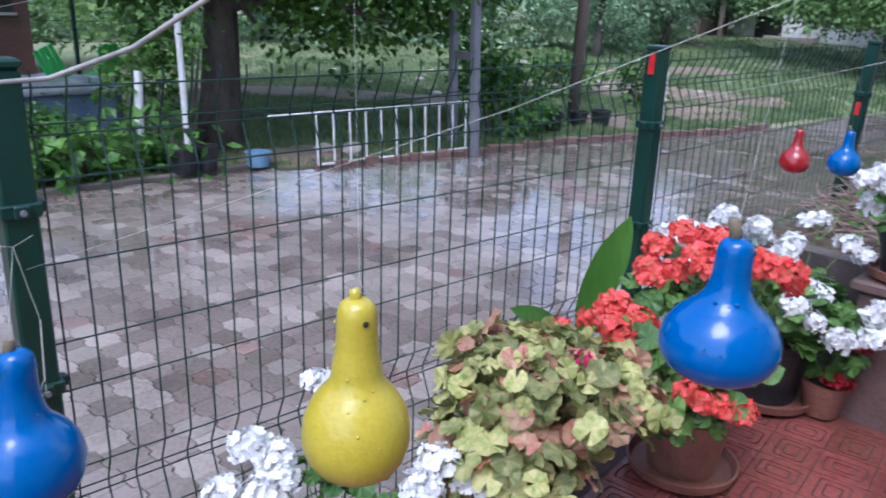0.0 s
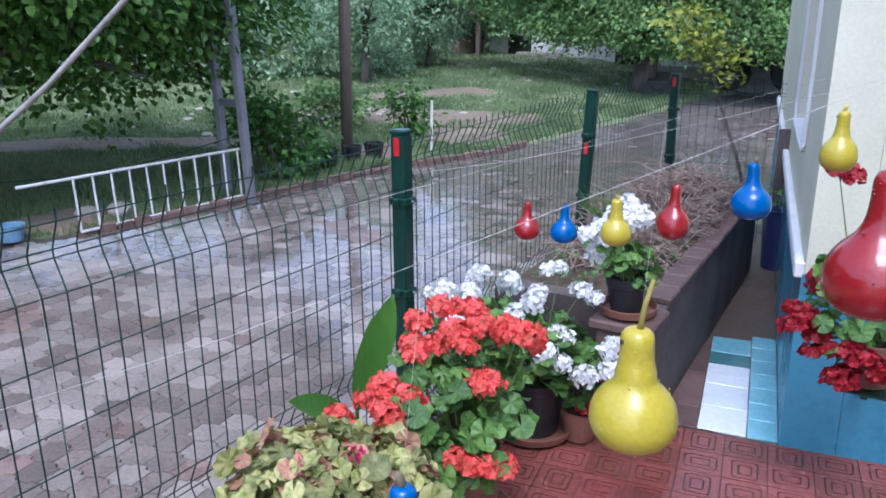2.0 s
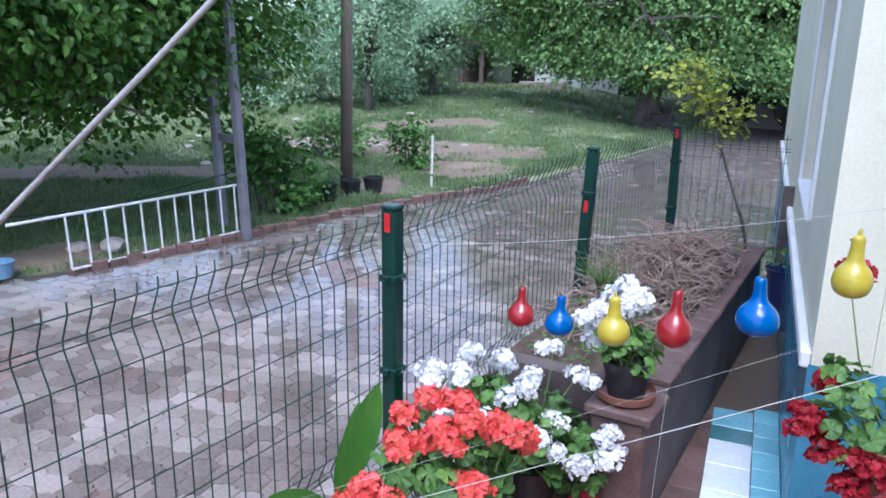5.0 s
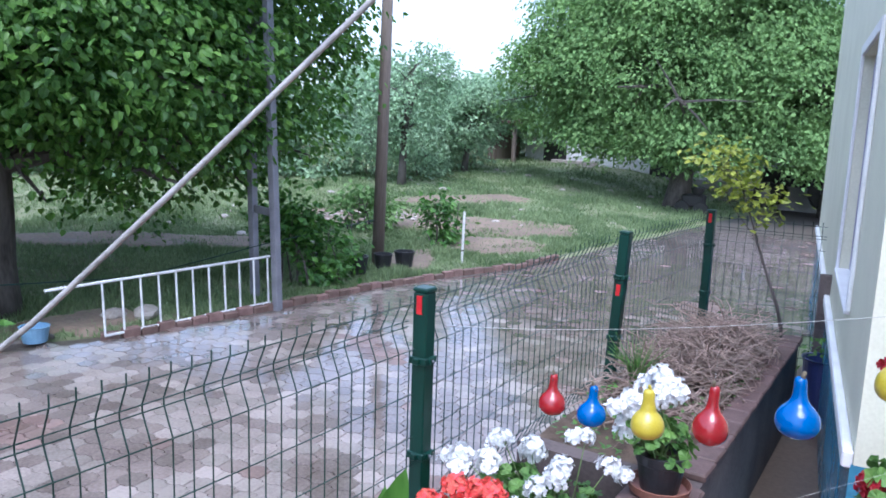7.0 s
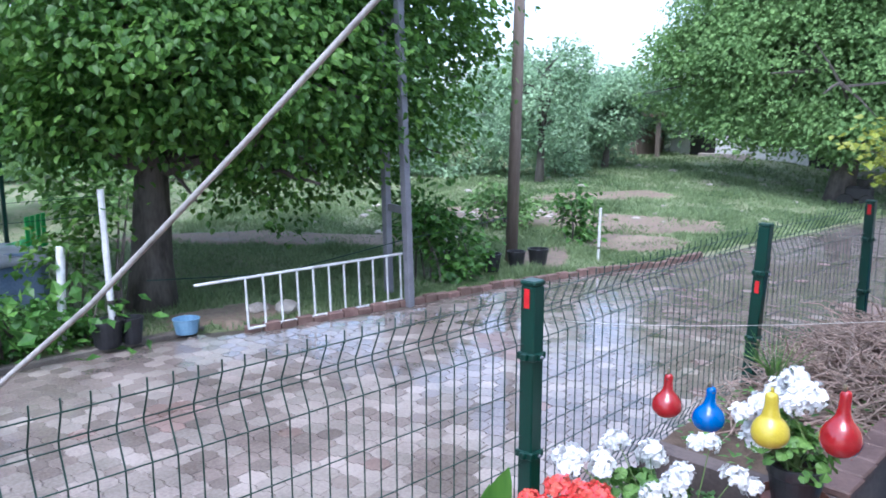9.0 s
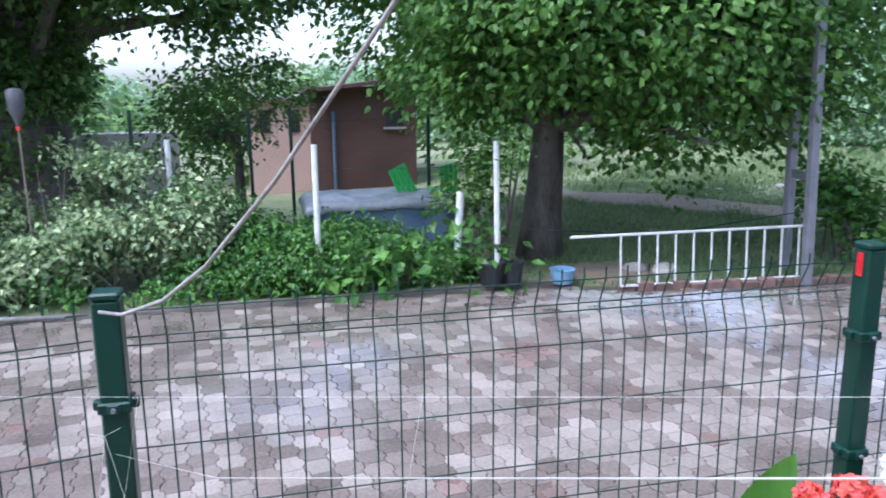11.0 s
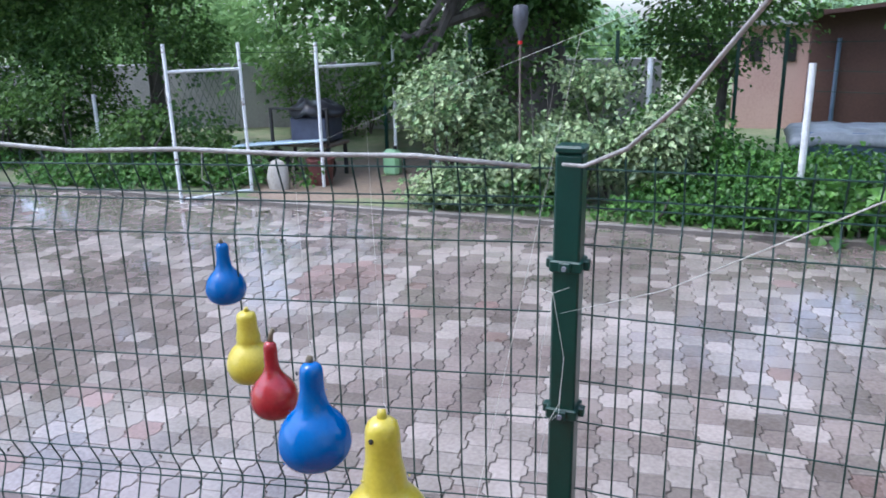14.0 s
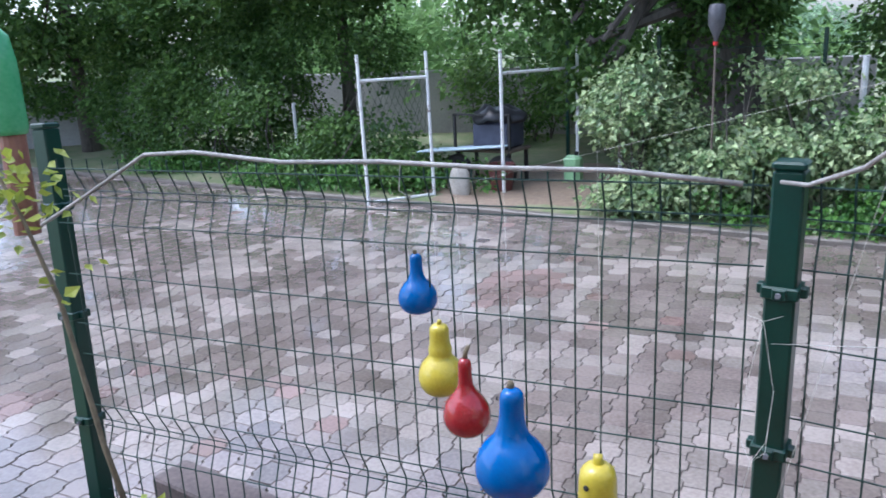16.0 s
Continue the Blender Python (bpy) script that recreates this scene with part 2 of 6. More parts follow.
def kerb_x(y):
    """Where the paved yard ends, along the yard."""
    pts = ((-40, -6.0), (-2.0, -6.1), (3.9, -6.0), (4.7, -5.55), (6.8, -5.25), (8.4, -5.12), (10.3, -4.7), (11.6, -4.25), (15, -4.0), (40, -2.0))
    for (y0, x0), (y1, x1) in zip(pts, pts[1:]):
        if y <= y1:
            return x0 + (x1 - x0) * (y - y0) / (y1 - y0)
    return pts[-1][1]


def rise(x, y):
    """Height of the open ground over the yard: a bank beyond the kerb that climbs to the far trees."""
    d = max(0.0, kerb_x(y) - x)
    k = min(1.0, max(0.0, (y - 1.0) / 6.0))
    h = 0.05 * min(1, d / 0.3) + 0.03 * max(0, d - 1.0) * k
    if y > 13:
        h += 0.05 * (y - 13.0) * min(1.0, d / 6.0 + 0.1)
    return min(h, 1.5) - 0.03


def swell(x, y):
    """Height of the ground sheet, with its bumps."""
    off = kerb_x(y) - x
    n = 0.04 * noise.noise((x * 0.6, y * 0.6, 0)) + 0.10 * noise.noise((x * 0.15, y * 0.15, 3))
    return GROUND - 0.05 if off < 0.1 else GROUND + rise(x, y) + n * min(1, off)


def ground():
    g = Geo()
    xs = [-400, -150, -80] + [-50 + 1.0 * i for i in range(39)] + [-11.5 + 0.25 * i for i in range(46)] + [0.5, 3, 8, 20, 60, 150, 400]
    ys = [-400, -150, -80, -50] + [-40 + 1.0 * i for i in range(26)] + [-14 + 0.5 * i for i in range(60)] + [16 + 1.5 * i for i in range(26)] + [60, 80, 150, 400]
    vs = []
    for y in ys:
        for x in xs:
            vs.append((x, y, swell(x, y)))
    w = len(xs)
    g.add(vs, [(j * w + i, j * w + i + 1, (j + 1) * w + i + 1, (j + 1) * w + i) for j in range(len(ys) - 1) for i in range(w - 1)])
    ob = solid("ground", g, M_grass_soil, "sloping grassy earth with bare muddy patches", "ground", "structure", smooth=True)
    return ob


ground()
# trodden bare earth: centre, half length, half width, direction
BARE = [(-9.6, 13.7, 2.6, 1.2, 47), (-10.4, 7.9, 3.2, 0.75, 46), (-6.8, 14.8, 2.2, 1.2, 30), (-5.75, 12.9, 1.3, 0.9, 60), (-9.4, 17.5, 2.2, 0.7, 48), (-5.95, 10.4, 0.5, 1.2, 20), (-6.35, 4.7, 0.75, 0.45, 80), (-8.2, -4.6, 2.6, 1.9, 90)]


def bare_at(x, y):
    """Above 0 inside a bare patch."""
    best = -1.0
    for cx, cy, a, b, rot in BARE:
        c, q = math.cos(math.radians(rot)), math.sin(math.radians(rot))
        u, v = ((x - cx) * c + (y - cy) * q) / a, (-(x - cx) * q + (y - cy) * c) / b
        best = max(best, 1 - math.sqrt(u * u + v * v) + 0.35 * noise.noise((x * 1.7, y * 1.7, 5)) + 0.15 * noise.noise((x * 5, y * 5, 8)))
    return best


def bare_patch(cx, cy, a, b, rot):
    g = Geo()
    n = 48
    vs = [(cx, cy, swell(cx, cy) + 0.03)]
    for k in range(1, 7):
        for i in range(n):
            t = 2 * math.pi * i / n
            f = k / 6 * (1 + 0.38 * noise.noise((math.cos(t) * 2.2 + cx, math.sin(t) * 2.2, 1)) + 0.26 * noise.noise((math.cos(t) * 6, math.sin(t) * 6 + cy, 2)))
            u, v = a * f * math.cos(t), b * f * math.sin(t)
            c, q = math.cos(math.radians(rot)), math.sin(math.radians(rot))
            x, y = cx + u * c - v * q, cy + u * q + v * c
            x = min(x, kerb_x(y) - 0.14)
            vs.append((x, y, swell(x, y) + (0.035 if k < 6 else -0.02) + 0.012 * noise.noise((x * 6, y * 6, 3))))
    fs = [(0, 1 + i, 1 + (i + 1) % n) for i in range(n)]
    for k in range(5):
        fs += [(1 + k * n + i, 1 + (k + 1) * n + i, 1 + (k + 1) * n + (i + 1) % n, 1 + k * n + (i + 1) % n) for i in range(n)]
    solid("bare_earth", g.add(vs, fs), M_bare, "trodden bare brown earth in the meadow", "earth", "structure", smooth=True)


for patch in BARE:
    bare_patch(*patch)
solid("pavement", Geo().box((-3.0, 1.0, GROUND - 0.045), (7.0, 60, 0.03)), M_joint, "wet sand bed under interlocking pavers", "pavement", "structure")

# ---- fence ----
P = [(0.50, -2.53), (0.0, 0.062), (0.03, 2.60), (-0.06, 5.10), (0.05, 7.22)]
ROWS = (-0.066, -0.157, -0.183, -0.281, -0.49, -0.70, -0.835, -1.065, -1.155, -1.182, -1.28, -1.47)
BULGE = {-0.157: 0.042, -0.183: 0.042, -1.155: 0.042, -1.182: 0.042}


def fence_post(at, lean=(0, 0), tape=True, turn=0.0, tape_z=0.075, taller=0.0):
    ob = thing("fence_post", "dark green square steel fence post with clamps" + (" and a red reflector" if tape else ""), "fence post", "fence posts", (at[0], at[1], GROUND))
    ob.matrix_basis = pose(at[0], at[1], GROUND + 0.0, lean[0], lean[1], turn)
    h = -GROUND + taller
    part("shaft", Geo().box((0, 0, h / 2 - 0.01), (0.076, 0.076, h - 0.02), b=0.006), M_post, ob)
    part("cap", Geo().box((0, 0, h - 0.008), (0.082, 0.082, 0.022), b=0.006), M_post, ob)
    for z in (-0.335, -0.79, -1.25):
        g = Geo().box((0.0, 0, h + z), (0.092, 0.092, 0.034), b=0.004)
        g.box((0.05, 0.0, h + z), (0.012, 0.034, 0.03), b=0.003)
        g.box((0, 0.052, h + z), (0.03, 0.02, 0.028), b=0.003).box((0, -0.052, h + z), (0.03, 0.02, 0.028), b=0.003)
        c = part("clamp", g, M_post, ob)
        part("bolt", Geo().tube([(0.055, 0, h + z), (0.066, 0, h + z)], 0.007, 8), M_steel, c)
    if tape:
        part("reflector", Geo().box((0.0, -0.0405, h - tape_z), (0.03, 0.004, 0.085), b=0.001), M_red_tape, ob, "red reflective tape")
    return ob


fence_post(P[0], (2.6, -4), False, 11, 0.075, 0.1)
fence_post(P[1], (-0.35, 0), False)
fence_post(P[2])
fence_post(P[3], (-1.0, 2.2), tape_z=0.43)
fence_post(P[4])


def wire_profile():
    zs = sorted(set(ROWS) | {-0.028, -1.62}, reverse=True)
    return [(-BULGE.get(z, 0.0), 0, z) for z in zs]


ME_VERT = Geo().tube(wire_profile(), 0.0029, 5).mesh("wire", M_wire)


def fence_panel(a, b):
    a, b = Vector((*a, 0)), Vector((*b, 0))
    d = b - a
    turn = math.degrees(math.atan2(d.y, d.x)) - 90
    ob = thing("mesh_fence", "green welded wire mesh fence panel with folded ribs", "fence", "fence sections", (a.x, a.y, 0), turn)
    n = int(round((d.length - 0.09) / 0.077))
    step = d.length / (n + 1)
    for i in range(1, n + 1):
        part("vertical_wire", ME_VERT, None, ob, m=pose(-0.02, i * step, 0))
    me = Geo().tube([(0, 0.04, 0), (0, d.length - 0.04, 0)], 0.0026, 5).mesh("wire", M_wire)
    for z in ROWS:
        part("horizontal_wire", me, None, ob, m=pose(-0.02 - BULGE.get(z, 0.0) + 0.005, 0, z))
    return ob


for k in range(4):
    fence_panel(P[k], P[k + 1])
fence_panel(P[4], (1.08, 7.25))

# ---- terrace, passage and house ----
WALL = [(1.71, 3.43), (1.04, 7.60)]


def along(s, out=0.0):
    """A point s metres along the house wall from its corner, out metres towards the fence."""
    d = Vector((WALL[1][0] - WALL[0][0], WALL[1][1] - WALL[0][1], 0)).normalized()
    nrm = Vector((-d.y, d.x, 0))
    return Vector((*WALL[0], 0)) + d * s + nrm * out


WTURN = math.degrees(math.atan2(WALL[1][1] - WALL[0][1], WALL[1][0] - WALL[0][0])) - 90


def wall_box(g, s0, s1, out0, out1, z0, z1, b=0.0):
    c = along((s0 + s1) / 2, (out0 + out1) / 2)
    return g.box((c.x, c.y, (z0 + z1) / 2), (abs(out1 - out0), s1 - s0, z1 - z0), pose(0, 0, 0, 0, 0, WTURN), b)


LEDGE = -0.66
g = Geo()
wall_box(g, 0, 9, -0.25, 0, TERRACE - 0.3, LEDGE)
solid("wall_dado", g, M_blue_dado, "glossy blue painted lower house wall", "wall", "structure")
g = Geo()
WIN = (1.25, 2.75, -0.24, 1.30)
wall_box(g, 0, WIN[0], -0.25, -0.012, LEDGE, 3.0)
wall_box(g, WIN[1], 9, -0.25, -0.012, LEDGE, 3.0)
wall_box(g, WIN[0], WIN[1], -0.25, -0.012, LEDGE, WIN[2])
wall_box(g, WIN[0], WIN[1], -0.25, -0.012, WIN[3], 3.0)
solid("wall_west", g, M_cream, "cream painted house wall above a blue dado", "wall", "structure")
g = Geo()
wall_box(g, 0.0, 9, -0.01, 0.035, LEDGE - 0.02, LEDGE + 0.06, 0.008)
solid("trim", g, M_white_ledge, "white plaster ledge between blue dado and cream wall", "trim", "structure")
g = Geo()
wall_box(g, 0.0, 0.02, -4.0, -0.252, TERRACE - 0.3, LEDGE)
solid("wall_front_dado", g, M_blue_dado, "glossy blue painted lower wall beside the terrace", "wall", "structure")
g = Geo()
wall_box(g, 0.0, 0.02, -4.0, -0.252, LEDGE, 3.0)
solid("wall_front", g, M_cream, "cream painted wall beside the terrace", "wall", "structure")
# an unseen wall, added to close the terrace behind the viewpoint
solid("wall_east", Geo().box((4.3, 0.6, 0.8), (0.2, 6.6, 4.8)), M_cream, "unseen plain cream wall added behind the terrace", "wall", "structure")
win = thing("window_1", "white window reveal with a mauve frame and dark panes", "window", at=tuple(along(WIN[0], -0.012)), turn=WTURN, kind="structure")
wl, z0, z1 = WIN[1] - WIN[0], WIN[2], WIN[3]
fr = Geo()
for a, b, c, d in ((0, 0.05, z0, z1), (wl - 0.05, wl, z0, z1), (wl / 2 - 0.03, wl / 2 + 0.03, z0, z1), (0.05, wl - 0.05, z0, z0 + 0.05), (0.05, wl - 0.05, z1 - 0.05, z1)):
    fr.box((0.09, (a + b) / 2, (c + d) / 2), (0.05, b - a, d - c), b=0.004)
part("window_frame", fr, M_win_frame, win, "mauve painted frame")
part("window_sill", Geo().box((0.045, wl / 2, z0 - 0.012), (0.15, wl + 0.02, 0.03), b=0.006), M_white_ledge, win, "white sill")
rv = Geo()
for a, b, c, d in ((-0.07, 0.0, z0 - 0.0, z1 + 0.07), (wl, wl + 0.07, z0, z1 + 0.07), (0.0, wl, z1, z1 + 0.07)):
    rv.box((-0.012, (a + b) / 2, (c + d) / 2), (0.022, b - a, d - c), b=0.004)
part("surround", rv, M_white_ledge, win, "white plaster surround")
M_pane = mat("dark_window_glass", (0.03, 0.035, 0.04), (0.05, 0.055, 0.06), 1, 0.04, 0.0)
for a, b in ((0.05, wl / 2 - 0.03), (wl / 2 + 0.03, wl - 0.05)):
    part("pane", Geo().box((0.10, (a + b) / 2, (z0 + z1) / 2), (0.006, b - a, z1 - z0 - 0.1)), M_pane, win)

# passage between planter and house
floor_y = 3.40
# the terrace bed shows through the tile grooves as their painted shade
solid("floor_terrace", Geo().box((2.15, 1.7, TERRACE - 0.105), (4.1, 3.42, 0.2)).box((2.45, -1.5, TERRACE - 0.105), (3.5, 2.98, 0.2)), M_grout_shade, "grout bed of the red tiled terrace, darkened for the shade in the tile grooves", "floor", "structure")
solid("floor_passage", Geo().box((1.45, 5.7, TERRACE - 0.112), (1.6, 4.6, 0.2)), M_mud, "bare earth and concrete path beside the house", "floor", "structure")
solid("plinth", Geo().box((0.11, 2.5, GROUND + 0.06), (0.2, 10.2, 0.2), b=0.01), M_block, "low concrete plinth under the fence", "plinth", "structure")


# ---- planter ----
PX0, PX1, PY0, PY1, PZ = 0.16, 1.07, 3.30, 6.35, -0.93
planter = thing("planter", "long block-walled planter bed with reddish coping", "planter", at=(0, 0, 0))
pt = Geo()
pt.box(((PX1 - 0.05), (PY0 + PY1) / 2, (PZ + TERRACE - 0.2) / 2), (0.12, PY1 - PY0, PZ - TERRACE + 0.2), pose(0, 0, 0, 0, 0, 1.4))
part("long_wall", pt, M_block, planter, "dark stained block wall")
part("end_wall", Geo().box(((PX0 + PX1) / 2 - 0.06, PY0 + 0.06, (PZ + TERRACE - 0.2) / 2), (PX1 - PX0 - 0.14, 0.12, PZ - TERRACE + 0.2)), M_block, planter)
part("far_wall", Geo().box(((PX0 + PX1) / 2 - 0.06, PY1 - 0.06, (PZ + TERRACE - 0.2) / 2), (PX1 - PX0 - 0.14, 0.12, PZ - TERRACE + 0.2)), M_block, planter)
for i in range(15):
    y = PY0 + 0.22 + i * 0.205
    part("coping_brick", Geo().box((PX1 - 0.05 - 0.0245 * (y - 4.8), y, PZ + 0.02 + rnd.uniform(-0.004, 0.004)), (0.145, 0.196, 0.04), pose(0, 0, 0, 0, 0, rnd.uniform(-1.5, 3)), b=0.008), M_cap, planter)
part("pillar", Geo().box((0.99, 3.17, (PZ + TERRACE) / 2 - 0.03), (0.26, 0.26, PZ - TERRACE - 0.02), b=0.012), M_cap, planter, "reddish plastered end pillar")
part("pillar_cap", Geo().box((0.99, 3.17, PZ - 0.01), (0.32, 0.32, 0.05), b=0.01), M_cap, planter)
sg = Geo()
nx, ny = 16, 44
vs = []
for j in range(ny + 1):
    for i in range(nx + 1):
        x, y = PX0 + 0.0 + (PX1 - 0.1 - PX0) * i / nx, PY0 + 0.1 + (PY1 - PY0 - 0.2) * j / ny
        vs.append((x, y, PZ - 0.07 + 0.05 * noise.noise((x * 4, y * 4, 1)) + 0.02 * noise.noise((x * 15, y * 15, 2))))
sg.add(vs, [(j * (nx + 1) + i, j * (nx + 1) + i + 1, (j + 1) * (nx + 1) + i + 1, (j + 1) * (nx + 1) + i) for j in range(ny) for i in range(nx)])
part("soil", sg, M_soil, planter, "dark crumbly soil", smooth=True)

M_twig = mat("dry_twigs", (0.14, 0.095, 0.075), (0.36, 0.27, 0.22), 9, 0.85, 0.0, 40, island=0.3)
tw = Geo()
for i in range(1500):
    x, y = min(0.97, max(0.2, rnd.gauss(0.62, 0.2))), rnd.triangular(3.75, 6.25, 5.4)
    heap = 0.34 * math.exp(-((y - 5.35) / 0.75) ** 2) * (1 - ((x - 0.62) / 0.5) ** 2) + 0.05
    h = rnd.uniform(0.0, 1.0) ** 0.7 * max(0.02, heap)
    a, ln, up = rnd.uniform(0, 6.28), rnd.uniform(0.10, 0.42), rnd.gauss(0.05, 0.28)
    p0 = Vector((x, y, PZ - 0.06 + h))
    d = Vector((math.cos(a), math.sin(a), up)).normalized() * ln
    mid = p0 + d * 0.5 + Vector((rnd.gauss(0, 0.035), rnd.gauss(0, 0.035), rnd.uniform(-0.02, 0.06)))
    end = p0 + d
    end.x, mid.x = min(1.04, max(0.06, end.x)), min(1.02, max(0.06, mid.x))
    end.z, mid.z = max(end.z, PZ - 0.05), max(mid.z, PZ - 0.05)
    tw.tube([p0, mid, end], [0.0055, 0.004, 0.002], 4, False)
solid("dry_twigs", tw, M_twig, "tangle of dry brown twigs over the planter soil", "twigs", "stuff")
lo = Geo()
for i in range(420):
    x, y = rnd.uniform(0.22, 0.98), rnd.uniform(3.45, 5.6)
    a = rnd.uniform(0, 6.28)
    lo.leaf((x, y, PZ - 0.04 + rnd.uniform(0, 0.09)), (math.cos(a), math.sin(a), rnd.uniform(-0.1, 0.6)), (0, 0, 1), rnd.uniform(0.03, 0.07), rnd.uniform(0.02, 0.04))
solid("ground_leaves", lo, M_leaf_ivy, "low green weeds and fallen leaves on the planter soil", "weeds", "stuff")


# ---- trees, hedges and grass ----
def crown_points(blobs, n, seed, lump=0.35):
    """Points spread through the outer part of several ellipsoids, thinned by noise to leave gaps."""
    r = random.Random(seed)
    vol = [b[3] * b[4] * b[5] for b in blobs]
    out = []
    while len(out) < n:
        cx, cy, cz, rx, ry, rz = r.choices(blobs, vol)[0]
        v = Vector((r.gauss(0, 1), r.gauss(0, 1), r.gauss(0, 1))).normalized()
        q = r.uniform(0.25, 1) ** 0.5
        p = Vector((cx + v.x * rx * q, cy + v.y * ry * q, cz + v.z * rz * q))
        if noise.noise((p.x * 0.9, p.y * 0.9, p.z * 1.1)) > r.uniform(-lump * 0.6, lump) - 0.05:
            out.append((p, v))
    return out


def foliage(blobs, n, ln, seed, droop=0.5, lump=0.35, wide=0.75, cluster=4, ovate=False):
    r = random.Random(seed + 1)
    g = Geo()
    for p, v in crown_points(blobs, n // cluster, seed, lump):
        for k in range(cluster):
            q = p + Vector((r.gauss(0, ln), r.gauss(0, ln), r.gauss(0, ln * 0.8))) * (1 + cluster * 0.07)
            d = Vector((v.x + r.gauss(0, 0.7), v.y + r.gauss(0, 0.7), r.gauss(-droop, 0.5)))
            nrm = Vector((r.gauss(0, 0.5) + v.x * 0.5, r.gauss(0, 0.5) + v.y * 0.5, 1))
            s = ln * r.uniform(0.65, 1.25)
            g.leaf(q, d, nrm, s, s * wide, -1.0 if ovate else 0.2, n > 5000 and not ovate)
    return g


def tree(name, label, base, top, r0, blobs, n, ln, leafmat, seed, limbs=14, droop=0.5, lump=0.35, lean=(0, 0), fork=0.45, cluster=4, ovate=False):
    r = random.Random(seed)
    ob = thing(name, label, "tree", at=base)
    b = Vector(base)
    g = Geo()
    topv = Vector((lean[0], lean[1], top))
    pts = [Vector((0, 0, -0.15))]
    for k in range(1, 7):
        f = k / 6
        pts.append(Vector((topv.x * f + r.uniform(-0.05, 0.05) * top * 0.15, topv.y * f + r.uniform(-0.05, 0.05) * top * 0.15, topv.z * f)))
    g.tube(pts, [r0 * 1.35, r0 * 1.0, r0 * 0.9, r0 * 0.78, r0 * 0.6, r0 * 0.42, r0 * 0.22], 12)
    part("trunk", g, M_bark, ob, "rough grey-brown trunk", smooth=True)
    lg = Geo()
    for k in range(limbs):
        blob = blobs[k % len(blobs)]
        f = r.uniform(fork, 0.95)
        i = min(5, int(f * 6))
        s = pts[i] + (pts[i + 1] - pts[i]) * (f * 6 - i)
        e = Vector(blob[:3]) - b + Vector((r.gauss(0, 0.4) * blob[3], r.gauss(0, 0.4) * blob[4], r.gauss(0, 0.35) * blob[5]))
        m1 = s + (e - s) * 0.4 + Vector((r.gauss(0, 0.1), r.gauss(0, 0.1), 0.12 * (e - s).length))
        rr = r0 * r.uniform(0.22, 0.42)
        lg.tube([s, m1, e], [rr, rr * 0.6, rr * 0.15], 6, False)
        for q in range(4):
            t0 = m1 + (e - m1) * r.random()
            t1 = t0 + Vector((r.gauss(0, 0.5), r.gauss(0, 0.5), r.gauss(0.0, 0.4))) * blob[3] * 0.35
            lg.tube([t0, (t0 + t1) / 2 + Vector((0, 0, 0.05)), t1], [rr * 0.35, rr * 0.22, rr * 0.06], 4, False)
    part("branchwork", lg, M_bark, ob)
    lb = [(x - b.x, y - b.y, z - b.z, p, q, w) for x, y, z, p, q, w in blobs]
    part("crown", foliage(lb, n, ln, seed, droop, lump, 0.8, cluster, ovate), leafmat, ob, "dense crown of green leaves")
    return ob


G0 = GROUND
# the last four crown blobs are unseen, added to darken the pavers' reflection
tree("mulberry_tree", "broad mulberry tree with bright green leaves beyond the yard kerb", (-7.45, 4.2, G0), 3.6, 0.265,
     [(-7.0, 5.2, 1.6, 2.4, 2.8, 1.5), (-6.3, 7.5, 1.3, 1.4, 1.6, 1.1), (-6.5, 4.0, 1.5, 1.5, 1.6, 1.1), (-7.6, 6.3, 3.2, 3.0, 3.4, 1.8), (-6.5, 8.4, 2.5, 1.3, 1.4, 1.2), (-6.0, 6.0, 0.45, 0.9, 1.5, 0.6), (-9.0, 2.5, 2.6, 1.6, 2.0, 0.8), (-6.9, 7.6, -0.3, 0.4, 0.5, 0.55), (-7.2, 3.3, 0.7, 1.1, 1.1, 0.8), (-7.0, 2.9, 1.8, 1.2, 1.2, 0.8), (-6.6, 5.7, 0.05, 1.0, 1.2, 0.5), (-6.7, 7.0, 0.1, 0.9, 0.9, 0.5), (-7.3, 6.2, -0.55, 0.25, 0.3, 0.45), (-6.2, 8.0, 0.3, 0.7, 0.8, 0.5), (-6.9, 5.0, -0.1, 0.5, 0.6, 0.4), (-9.2, 5.0, 1.0, 2.0, 2.5, 0.9), (-9.4, 7.6, 1.1, 1.8, 1.8, 0.9), (-10.6, 4.4, 1.5, 2.0, 2.8, 1.3), (-10.8, 7.0, 1.5, 1.8, 2.4, 1.2)],
     88000, 0.105, M_leaf_mul, 11, 34, 0.8, 0.7, (-0.2, 0.3), 0.45, 12, True)
